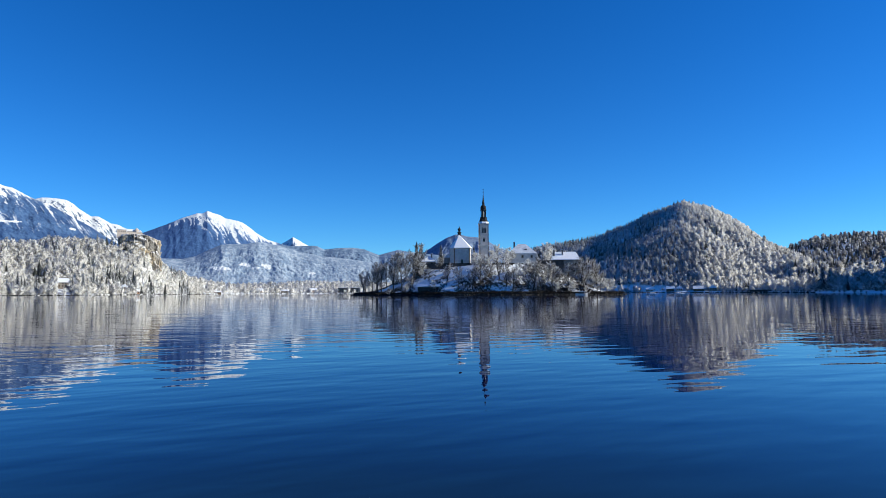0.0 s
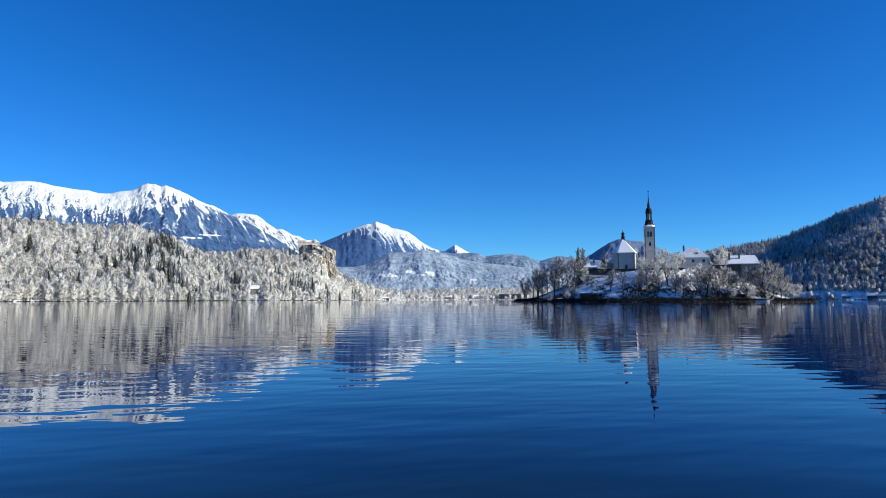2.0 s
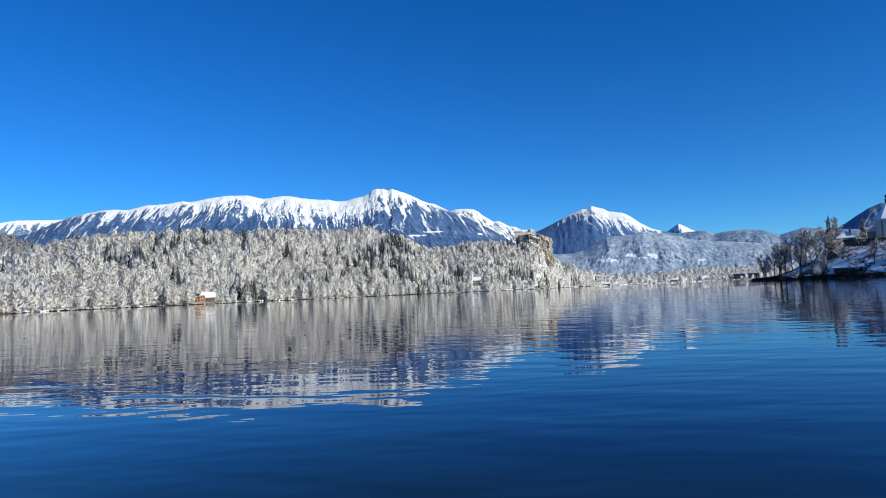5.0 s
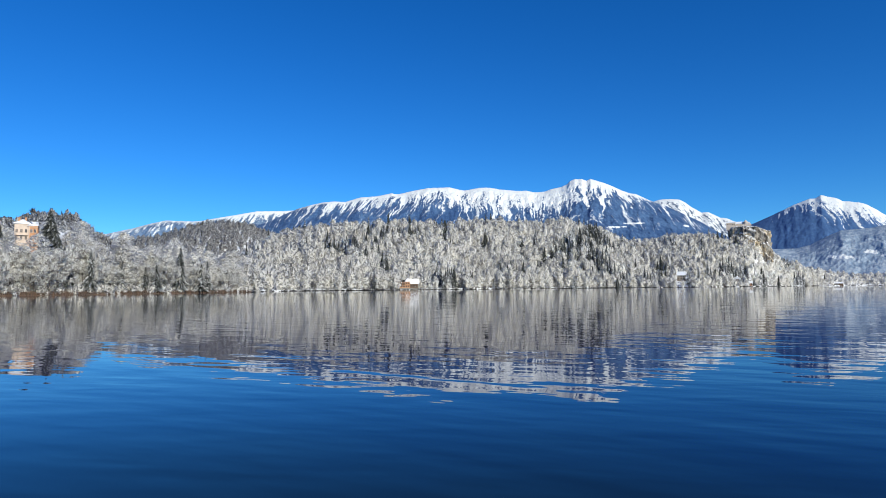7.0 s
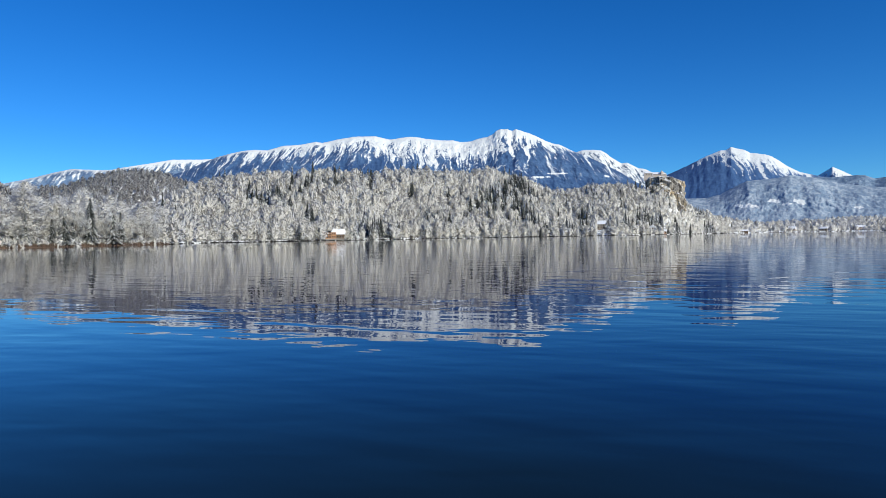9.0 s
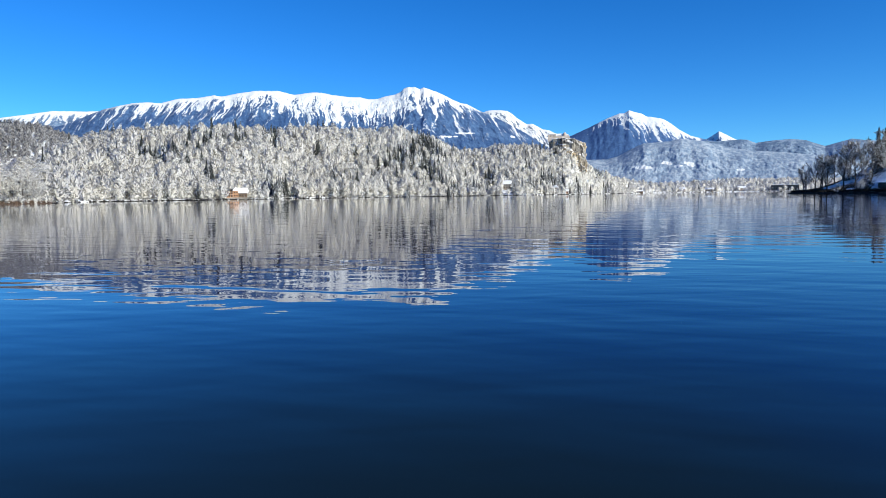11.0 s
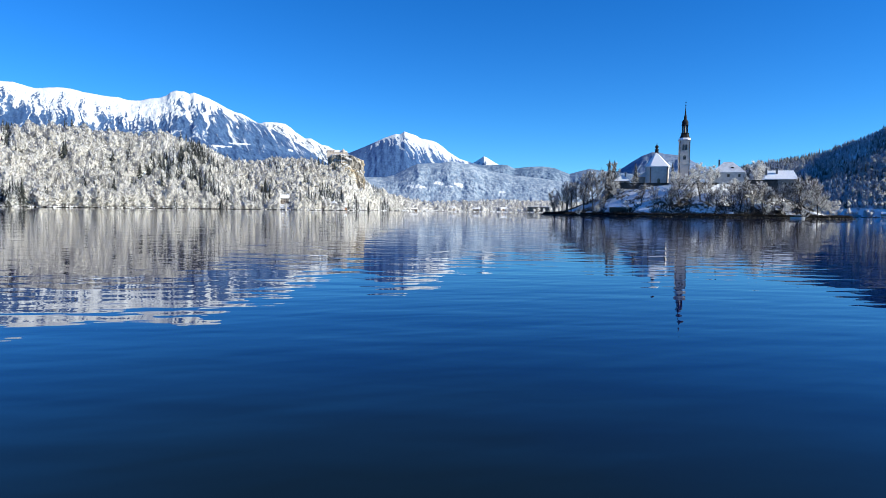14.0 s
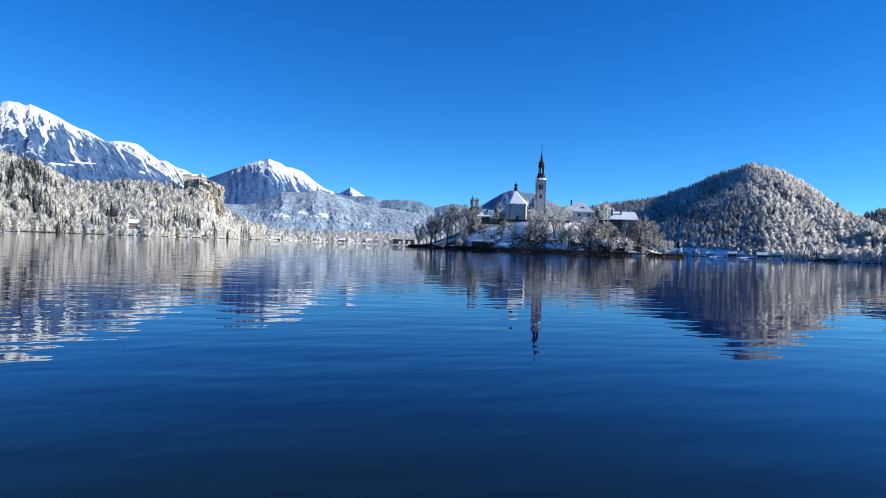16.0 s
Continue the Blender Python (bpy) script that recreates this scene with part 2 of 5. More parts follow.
# ---- hills: azimuth, distance of the crest, its height, and how far the slope reaches forward ----
HILLS = {
    "castle": [(68.81, 870, 29.55), (65.47, 860, 58.12), (62.81, 880, 66.98), (59.67, 900, 73.88), (56.13, 920, 79.78), (52.89, 950, 86.68), (50.72, 970, 84.71), (46.5, 1010, 91.61),
               (42.27, 1050, 89.64), (40.11, 1070, 96.53), (38.24, 1090, 90.62), (35.58, 1120, 73.88), (33.82, 1140, 67.97), (31.85, 1160, 74.86), (30.87, 1170, 80.77), (28.41, 1190, 79.78),
               (26.84, 1200, 81.75), (25.16, 1205, 80.77), (24.28, 1210, 55), (23.2, 1235, 37), (21.53, 1330, 24), (19.66, 1460, 17), (17, 1620, 10), (14, 1740, 4)],
    "wooded": risen(7, (1.97, 1520, 0.3, 200), (-3.9, 1500, 1.6, 220), (-5.9, 1480, 3.0, 240), (-7.4, 1470, 3.7, 250), (-8.8, 1470, 4.03, 260), (-10.3, 1470, 4.30, 270), (-11.7, 1470, 4.52, 280), (-13.7, 1470, 4.87, 300), (-14.6, 1470, 5.28, 310),
                    (-15.6, 1470, 5.59, 320), (-17.0, 1470, 6.22, 330), (-17.7, 1470, 6.67, 330), (-19.3, 1460, 7.12, 340), (-20.0, 1450, 7.42, 340), (-20.7, 1440, 7.55, 340), (-21.5, 1430, 7.34, 340), (-22.8, 1420, 6.88, 340),
                    (-24.1, 1400, 6.12, 330), (-25.2, 1370, 5.40, 310), (-26.3, 1330, 4.40, 280), (-27.5, 1290, 3.55, 240), (-30.5, 1200, 2.2, 220), (-35.4, 1000, 1.4, 220)),
    "east": risen(9, (-25.5, 1500, 1.2, 420), (-27.5, 1500, 2.9, 420), (-28.6, 1500, 3.67, 420), (-30.0, 1500, 4.14, 420), (-31.9, 1500, 4.39, 420), (-34.4, 1500, 4.3, 420), (-44.2, 1400, 4.4, 420), (-78.6, 1200, 4.2, 420), (-100, 1100, 2.5, 420)),
    "headland": [(120, 420, 34), (98, 430, 32), (86.5, 425, 22), (83.5, 420, 21), (80, 420, 18), (78.5, 425, 11), (77.4, 430, 8), (73.7, 450, 8), (71.5, 455, 6), (69.2, 460, 4), (67.4, 500, 0)],
    # unseen hill added to throw shade on the right shore
    "shade_hill": [(-36, 820, 35, 200), (-40, 850, 105, 250), (-46, 880, 150, 300), (-60, 850, 150, 300), (-80, 700, 90, 250), (-95, 560, 30, 200)],
    "town": [(25, 1700, 6), (20, 1800, 20), (14, 1950, 25), (8, 1950, 25), (2, 1950, 20), (-4, 1800, 8)],
    "west": risen(10, (140, 900, 4.4, 420), (100, 900, 5.4, 420), (85.5, 900, 5.7, 420), (84.3, 900, 5.75, 420), (83.2, 900, 6.2, 420), (82.2, 900, 6.38, 420), (81.2, 900, 6.25, 420), (80.6, 900, 6.0, 420), (79.6, 900, 5.1, 420), (78, 900, 4.2, 420), (76, 900, 2.8, 420), (73.7, 900, 1.9, 420), (68.8, 900, 0.6, 420)),
    "middle": risen(9, (82.6, 1500, 2.6, 420), (76.6, 1500, 4.23, 420), (74.6, 1500, 4.5, 420), (73.8, 1500, 4.9, 420), (72.6, 1500, 5.3, 420), (70.9, 1500, 5.75, 420), (69.2, 1500, 5.9, 420), (67.9, 1500, 5.7, 420), (66.1, 1500, 5.1, 420), (64.3, 1500, 4.5, 420), (61, 1500, 2.8, 420), (57, 1500, 1.0, 420)),
}


# spurs that run down the round hill towards the lake: azimuth, distance, height, from the top down; and how steep their sides are
SPURS = (([(-20.3, 1430, 158), (-20.4, 1360, 143), (-20.8, 1290, 116), (-21.6, 1220, 82), (-22.4, 1150, 44), (-22.6, 1080, 8)], 0.52),
         ([(-15.2, 1450, 105), (-16.2, 1360, 92), (-17.0, 1280, 72), (-18.0, 1200, 46), (-19.2, 1110, 10)], 0.52))


def spur_height(x, y):
    z = 0.0
    for line, steep in SPURS:
        for (a0, r0, h0), (a1, r1, h1) in zip(line, line[1:]):
            (x0, y0), (x1, y1) = polar(a0, r0), polar(a1, r1)
            dx, dy = x1 - x0, y1 - y0
            k = min(1.0, max(0.0, ((x - x0) * dx + (y - y0) * dy) / (dx * dx + dy * dy)))
            off = math.hypot(x - x0 - k * dx, y - y0 - k * dy)
            z = max(z, h0 + (h1 - h0) * k - steep * (math.hypot(off, 14) - 14))
    return z


def land_height(az, r):
    """Height of the ground above the lake."""
    az = (az + 180) % 360 - 180
    (rs,) = table(SHORE, az)
    off = r - rs
    if off < 0:
        return max(-6.0, off * 0.08 - 0.15)
    z = 0.5 + min(off, 12) * 0.12 + min(off, 400) * 0.012
    for name, rows in HILLS.items():
        if rows[-1][0] <= az <= rows[0][0]:
            rc, h, *reach = table(rows, az)
            near = max(rs + 4, rc - (reach[0] if reach else 420))
            u = (r - near) / max(rc - near, 1.0)
            if u <= 0:
                continue
            k = smooth01(u * 0.92 + 0.04) if u < 1 else 1 - 0.75 * smooth01((u - 1) / 1.6)
            k = 0.55 * k + 0.45 * min(u, k) if u < 1 else k
            z = max(z, h * k)
    x, y = polar(az, r)
    if -30 < az < -10 and off > 20:
        z = max(z, min(spur_height(x, y), off * 0.9))
    if 20 < az < 67:                              # folds in the castle hill's slope
        u = off / (table(HILLS["castle"], az)[0] - rs)
        if 0 < u < 1:
            z += 20 * fbm(x, y, 0.009, 3) * math.sin(math.pi * u)
    return z + fbm(x, y, 0.012, 4) * min(off * 0.03, 4.0)


def build_ground():
    azs = [a * 0.5 for a in range(-360, 360)]
    offs = [0, 1.5, 4, 8, 14, 22, 32, 45, 60, 78, 98, 120, 145, 172, 200, 230, 262, 296, 332, 370, 410, 455, 505, 560, 625, 700, 790, 900, 1050, 1250, 1600, 2200, 3000]
    fr = [0.0, 0.15, 0.4, 0.7, 0.9, 0.97, 0.9985]
    verts = []
    for az in azs:
        (rs,) = table(SHORE, az)
        for r in [rs * f for f in fr] + [rs + o for o in offs]:
            r = min(r, 4900)
            verts.append((*polar(az, max(r, 0.3)), land_height(az, max(r, 0.3))))
    n, m = len(azs), len(fr) + len(offs)
    faces = [(i * m + j, i * m + j + 1, ((i + 1) % n) * m + j + 1, ((i + 1) % n) * m + j) for i in range(n) for j in range(m - 1)]
    tagged(from_arrays("ground", verts, [f[::-1] for f in faces], M_GROUND, True), "snow-covered ground rising from the lake shore", "ground", kind="structure")


def build_water():
    bm = bmesh.new()
    bmesh.ops.create_circle(bm, cap_ends=True, segments=96, radius=2300)
    bmesh.ops.translate(bm, verts=bm.verts, vec=(0, 0, 0))
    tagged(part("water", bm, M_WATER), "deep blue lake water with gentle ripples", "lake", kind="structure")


def grid_noise(x, y, seed=0):
    """Gradient noise over arrays, about -0.7 to 0.7."""
    xi, yi = np.floor(x).astype(np.int64), np.floor(y).astype(np.int64)
    xf, yf = x - xi, y - yi

    def corner(dx, dy):
        h = ((xi + dx) * 374761393 + (yi + dy) * 668265263 + seed * 974126177) & 0xFFFFFFFF
        h = ((h ^ (h >> 13)) * 1274126177) & 0xFFFFFFFF
        a = (h ^ (h >> 16)) * (6.283185 / 4294967296.0)
        return np.cos(a) * (xf - dx) + np.sin(a) * (yf - dy)

    u, v = xf * xf * xf * (xf * (xf * 6 - 15) + 10), yf * yf * yf * (yf * (yf * 6 - 15) + 10)
    return (corner(0, 0) * (1 - u) + corner(1, 0) * u) * (1 - v) + (corner(0, 1) * (1 - u) + corner(1, 1) * u) * v


def grid_fbm(x, y, octaves=4, seed=0, gain=0.55):
    s, a, tot = 0.0, 1.0, 0.0
    for k in range(octaves):
        s = s + a * grid_noise(x + 17.3 * k, y - 9.1 * k, seed + k)
        tot, a, x, y = tot + a, a * gain, x * 2.03, y * 2.03
    return s / tot * 1.6


def steps(v, lo, hi):
    v = np.clip((v - lo) / (hi - lo), 0, 1)
    return v * v * (3 - 2 * v)


def reading(rows, az):
    return np.interp(az, [r[0] for r in rows][::-1], [r[1] for r in rows][::-1])


def build_mountain(name, rows, dist, foot, material, label, cap, lean=((180, 0), (-180, 0)), rib=105.0, relief=1.0, chute=1.0, rocky=0.0, fine=0.5, seed=0, patches=(), step=0.055, dust=0.5, streaky=1.0, soft=118.0):
    """A range whose crest follows rows of (azimuth, height). Ribs run down its face, with side ribs branching off them into the gullies; snow lies to the depth that
    cap gives by azimuth, deeper in the gullies, thinner on the ribs. lean: how far a gully runs aside for each metre down; fine: the share of the height built finely;
    patches: snowy clearings as rows of azimuth, elevation and their half widths in degrees."""
    az = np.linspace(rows[0][0], rows[-1][0], int((rows[0][0] - rows[-1][0]) / step) + 1)[:, None]
    top = reading(rows, az) * (1 + 0.004 * grid_fbm(az * 2.2, az * 0 + seed, 4, seed))
    f = np.concatenate((np.linspace(0, fine, 76), np.linspace(fine, 1, 14)[1:]))[None, :]
    d = f * top
    s = np.radians(az) * dist
    s2 = s - reading(lean, az) * d + 46 * grid_fbm(s / 190, d / 170, 4, seed + 1) * np.clip(d / 70, 0.2, 1)
    t = s2 / rib + 1.5 * grid_noise(s2 / (rib * 2.3), d / 700, seed + 2)
    q = 1 - np.abs(2 * (t - np.floor(t)) - 1)                       # 0 on a rib, 1 in a gully
    w = d / 27 - 1.5 * q + 1.9 * grid_fbm(s / 70, d / 70, 4, seed + 3)
    q2 = 1 - np.abs(2 * (w - np.floor(w)) - 1)                      # side ribs
    streak = grid_fbm(s2 / 17, d / 130, 4, seed + 5, 0.7)
    rough = grid_fbm(s / 75, d / 65, 6, seed + 4, 0.62)
    env = steps(d, 0, 60) * (1 - 0.7 * steps(f, 0.6, 1.0))
    r = dist - (dist - foot) * f ** 0.9 - relief * env * (15 * (1 - q) + 5 * (1 - q2) + 38 * rough + 5 * streak)
    z = top - d
    z[:, -1] = -3.0
    luck = np.sin(np.floor(t) * 127.1 + seed * 3.7) * 43758.5
    luck = luck - np.floor(luck)
    c = reading(cap, az) - d + chute * steps(q, 0.70, 0.93) * (10 + 170 * luck ** 2.5) - 30 * (1 - q) * env + streaky * (64 * (q2 - 0.5) + 275 * streak) * steps(d, 2, 38) + 60 * rough * steps(d, 0, 25)
    snow = 0.9 * np.clip((c + 0.53 * soft) / soft, 0, 1) ** 1.3 + 0.1 * steps(c, 40, 110)
    snow = np.maximum(snow, dust * steps(streak + 0.5 * rough, 0.12, 0.42) * steps(c, -260, -40))
    if rocky:
        snow = snow * (1 - rocky * steps(grid_fbm(s2 / 20, d / 34, 5, seed + 6, 0.7) - 0.2 * (q - 0.5), -0.02, 0.16) * steps(d, 4, 30))
    el = np.degrees(np.arctan2(z, r))
    for pa, pe, wa, we in patches:
        e = ((az - pa - 0.9 * (el - pe)) / wa) ** 2 + ((el - pe) / we) ** 2 + 2.8 * grid_fbm(s / 30, d / 20, 5, seed + 8, 0.7)
        snow = np.maximum(snow, steps(e, 1.1, 0.7))
    n, m = z.shape
    r, z, snow = (np.hstack(p) for p in ((r, r[:, :1] * 0 + dist + 45, r[:, :1] * 0 + dist + 60), (z, z[:, :1] - 14, z[:, :1] * 0.7), (snow, snow[:, :1], snow[:, :1])))
    order = [m + 1, m] + list(range(m))
    r, z, snow = np.minimum(r[:, order], 4940), z[:, order], snow[:, order]
    m += 2
    a = np.radians(az)
    verts = np.stack((-r * np.sin(a), r * np.cos(a), z), axis=2).reshape(-1, 3)
    i = (np.arange(n - 1)[:, None] * m + np.arange(m - 1)[None, :]).ravel()
    ob = from_arrays(name, verts, np.stack((i, i + m, i + m + 1, i + 1), axis=1)[:, ::-1], material, True)
    ob.data.attributes.new("snow", "FLOAT", "POINT").data.foreach_set("value", snow.astype(np.float32).ravel())
    tagged(ob, label, "mountain", kind="structure")


def crest(dist, *rows):
    return [(a, dist * math.tan(radians(e))) for a, e in rows]


build_ground()
build_water()
# the blue of distance haze is mixed into the ranges' wood and rock colours
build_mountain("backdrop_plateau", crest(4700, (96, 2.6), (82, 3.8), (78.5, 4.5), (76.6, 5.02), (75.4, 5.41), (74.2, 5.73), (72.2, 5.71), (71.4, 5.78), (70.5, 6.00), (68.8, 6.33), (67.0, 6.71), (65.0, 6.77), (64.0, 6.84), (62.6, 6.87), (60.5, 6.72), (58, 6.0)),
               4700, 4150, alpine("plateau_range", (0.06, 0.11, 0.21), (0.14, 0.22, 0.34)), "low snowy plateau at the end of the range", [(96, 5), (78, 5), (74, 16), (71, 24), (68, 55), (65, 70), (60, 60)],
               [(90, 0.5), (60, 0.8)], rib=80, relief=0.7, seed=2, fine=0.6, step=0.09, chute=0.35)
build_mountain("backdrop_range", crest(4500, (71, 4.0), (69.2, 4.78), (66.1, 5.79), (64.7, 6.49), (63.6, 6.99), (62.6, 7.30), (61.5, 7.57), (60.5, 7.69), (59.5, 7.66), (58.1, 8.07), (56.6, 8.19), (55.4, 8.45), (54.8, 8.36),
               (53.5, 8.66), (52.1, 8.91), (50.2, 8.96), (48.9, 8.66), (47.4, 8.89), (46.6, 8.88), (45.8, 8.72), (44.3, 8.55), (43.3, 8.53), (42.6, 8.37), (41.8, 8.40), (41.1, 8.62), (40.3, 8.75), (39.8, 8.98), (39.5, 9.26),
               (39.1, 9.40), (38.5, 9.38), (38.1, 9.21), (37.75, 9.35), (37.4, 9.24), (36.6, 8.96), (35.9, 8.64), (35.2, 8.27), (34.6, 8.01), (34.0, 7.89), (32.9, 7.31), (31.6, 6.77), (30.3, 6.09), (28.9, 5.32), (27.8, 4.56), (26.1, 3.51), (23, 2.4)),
               4500, 3600, alpine("alpine_range"), "long snow-capped mountain range with haze-blue wooded flanks",
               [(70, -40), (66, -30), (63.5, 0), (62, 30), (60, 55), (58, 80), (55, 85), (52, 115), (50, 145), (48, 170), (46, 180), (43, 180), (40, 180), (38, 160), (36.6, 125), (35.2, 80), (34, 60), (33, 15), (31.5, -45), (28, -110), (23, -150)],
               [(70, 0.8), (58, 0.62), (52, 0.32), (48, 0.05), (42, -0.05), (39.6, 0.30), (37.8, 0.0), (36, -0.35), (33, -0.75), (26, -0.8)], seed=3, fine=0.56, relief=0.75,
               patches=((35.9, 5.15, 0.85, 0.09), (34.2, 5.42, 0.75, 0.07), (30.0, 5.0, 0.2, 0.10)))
build_mountain("backdrop_peak", crest(4850, (35.4, 6.2), (33.8, 6.67), (32.6, 7.15), (32.1, 7.32), (31.2, 7.32), (30.5, 7.24), (30.0, 6.94), (29.6, 6.58), (28.8, 6.07), (28.3, 6.09), (27.4, 5.58), (26.9, 5.51), (26.4, 5.25), (25.2, 4.78), (23, 4.2), (21.6, 3.9)),
               4850, 4000, alpine("white_peak", (0.05, 0.08, 0.14), (0.11, 0.16, 0.24)), "snow-white mountain shoulder behind the range", [(36, 320), (30, 320), (27, 260), (20, 200)],
               [(36, -0.5), (20, -0.5)], rib=60, relief=0.9, rocky=0.8, seed=9, fine=0.4, dust=0.0)
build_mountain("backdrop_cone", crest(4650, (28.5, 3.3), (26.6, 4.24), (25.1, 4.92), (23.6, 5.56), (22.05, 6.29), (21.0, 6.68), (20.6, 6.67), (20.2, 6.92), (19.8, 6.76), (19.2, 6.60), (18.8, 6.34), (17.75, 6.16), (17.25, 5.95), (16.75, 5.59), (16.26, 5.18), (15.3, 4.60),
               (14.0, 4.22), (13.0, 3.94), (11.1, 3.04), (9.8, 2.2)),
               4650, 4000, alpine("cone_mountain", (0.034, 0.095, 0.235), (0.052, 0.125, 0.275)), "snow-capped conical mountain with woods in dark haze blue",
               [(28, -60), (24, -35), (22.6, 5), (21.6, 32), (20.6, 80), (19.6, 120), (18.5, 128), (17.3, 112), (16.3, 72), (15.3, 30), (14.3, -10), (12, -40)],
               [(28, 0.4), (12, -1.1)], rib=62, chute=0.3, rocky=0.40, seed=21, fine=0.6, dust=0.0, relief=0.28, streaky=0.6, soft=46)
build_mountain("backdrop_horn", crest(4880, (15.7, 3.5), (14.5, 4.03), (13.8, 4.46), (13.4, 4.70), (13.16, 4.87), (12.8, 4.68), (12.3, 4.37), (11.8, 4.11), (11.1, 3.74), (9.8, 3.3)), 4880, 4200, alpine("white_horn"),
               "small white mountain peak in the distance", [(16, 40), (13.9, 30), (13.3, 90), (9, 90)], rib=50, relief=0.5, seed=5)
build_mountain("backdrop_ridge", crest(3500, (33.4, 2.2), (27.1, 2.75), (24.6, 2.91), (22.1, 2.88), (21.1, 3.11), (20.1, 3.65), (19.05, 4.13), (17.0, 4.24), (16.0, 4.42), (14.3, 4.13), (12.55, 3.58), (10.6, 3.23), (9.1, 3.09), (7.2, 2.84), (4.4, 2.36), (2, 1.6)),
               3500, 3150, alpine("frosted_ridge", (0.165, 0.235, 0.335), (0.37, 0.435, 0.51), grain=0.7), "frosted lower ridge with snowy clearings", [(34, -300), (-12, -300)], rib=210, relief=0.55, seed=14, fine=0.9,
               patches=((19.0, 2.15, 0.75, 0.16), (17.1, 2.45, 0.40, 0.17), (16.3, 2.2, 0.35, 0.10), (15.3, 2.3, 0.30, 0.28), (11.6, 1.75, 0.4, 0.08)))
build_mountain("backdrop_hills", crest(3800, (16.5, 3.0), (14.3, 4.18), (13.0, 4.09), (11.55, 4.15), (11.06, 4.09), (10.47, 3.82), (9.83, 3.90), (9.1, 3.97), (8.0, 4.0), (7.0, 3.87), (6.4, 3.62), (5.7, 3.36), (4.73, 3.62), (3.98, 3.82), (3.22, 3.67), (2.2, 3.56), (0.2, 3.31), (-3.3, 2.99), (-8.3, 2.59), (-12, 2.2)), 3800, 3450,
               alpine("haze_blue_hills", (0.10, 0.165, 0.26), (0.28, 0.36, 0.46), grain=0.6), "haze-blue wooded hills at the end of the valley", [(16, -300), (-12, -300)], rib=190, relief=0.65, seed=44, fine=0.9)
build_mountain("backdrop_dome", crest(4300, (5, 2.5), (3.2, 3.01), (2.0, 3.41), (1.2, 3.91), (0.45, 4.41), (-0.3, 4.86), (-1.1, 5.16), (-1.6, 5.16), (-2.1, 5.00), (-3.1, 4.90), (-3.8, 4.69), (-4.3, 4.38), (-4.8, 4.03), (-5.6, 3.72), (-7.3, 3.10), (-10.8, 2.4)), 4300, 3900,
               alpine("haze_blue_dome", (0.10, 0.155, 0.26), (0.21, 0.27, 0.38), grain=0.6), "haze-blue distant mountain behind the island church", [(5, -300), (-11, -300)], rib=130, relief=0.8, seed=31, fine=0.7)


# ---- woods ----
rng = np.random.default_rng(7)


def leafless_template(sprays, seed, height=15.0, width=10.0, low=0.10, slim=1.0, lift=1.0):
    """A frosted bare crown: slender twig sprays sweeping up and out round a lobed crown, larger ones inside it darkened
    for the crown's own shade, and a trunk. Gives points, faces, normals and how much more or less frost each point
    bears, the inner shade counted as less frost.
    """
    g = np.random.default_rng(seed)
    v, f, nrm, frost = [], [], [], []
    lobes, ph = g.integers(3, 6), g.uniform(0, 6.283, 3)
    fill = int(sprays * 0.26)
    for k in range(sprays + fill):
        inner = k >= sprays
        e = g.uniform(0, 1)
        u, a = low + (1 - low) * e, g.uniform(0, 6.283)
        full = max(0.04, 1 - abs(2 * e - 0.9) ** 2.2 * (0.80 if e > 0.45 else 0.75)) ** 0.6
        full *= 1 + 0.24 * math.sin(lobes * a + ph[0] + 4 * u) + 0.18 * math.sin(11 * u + ph[1] + 2 * a)
        rad = width / 2 * full * (g.uniform(0.2, 0.6) if inner else g.uniform(0.55, 1.0))
        out = np.array((math.cos(a), math.sin(a), 0.0))
        p = out * rad + (0, 0, u * height)
        d = out * (0.8 - 0.4 * e) * (2.2 - 1.2 * lift) + np.array((0, 0, (0.25 + 0.75 * e) * lift - 0.15 * (1 - lift))) + g.normal(0, 0.36, 3)
        d /= np.linalg.norm(d)
        nm = out * (0.9 - 0.5 * e) + np.array((0, 0, 0.30 + 0.70 * e)) + g.normal(0, 0.15, 3)
        nm /= np.linalg.norm(nm)
        side = np.cross(d, nm + g.normal(0, 0.5, 3))
        side /= np.linalg.norm(side) + 1e-6
        s = height / 15 * (300 / sprays) ** 0.5
        ln, wd = (g.uniform(1.1, 2.3) * s / slim ** 0.5, g.uniform(0.34, 0.60) * s * slim) if not inner else (3.0 * s, 1.3 * s * slim)
        b = len(v)
        f.append((b, b + 1, b + 2))
        v += [p - side * wd - d * ln * 0.5, p + side * wd - d * ln * 0.4, p + d * ln * 0.55]
        nrm += [nm] * 3
        # inner sprays take less frost to paint the shade inside the crown
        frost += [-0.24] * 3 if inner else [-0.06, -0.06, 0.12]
    v = np.array(v)
    v[:, 2] = np.maximum(v[:, 2], 0.03 * height)
    b, w = len(v), height * 0.016
    v = np.vstack((v, [(-w, -w, -1), (w, -w, -1), (0, w, -1), (0, 0, height * 0.7)]))
    f += [(b, b + 1, b + 3), (b + 1, b + 2, b + 3), (b + 2, b, b + 3)]
    nrm += [np.array(p) for p in ((-0.7, -0.7, 0), (0.7, -0.7, 0), (0, 1.0, 0), (0, 0, 1.0))]
    return v, np.array(f), np.array(nrm), np.array(frost + [-1.0] * 4)


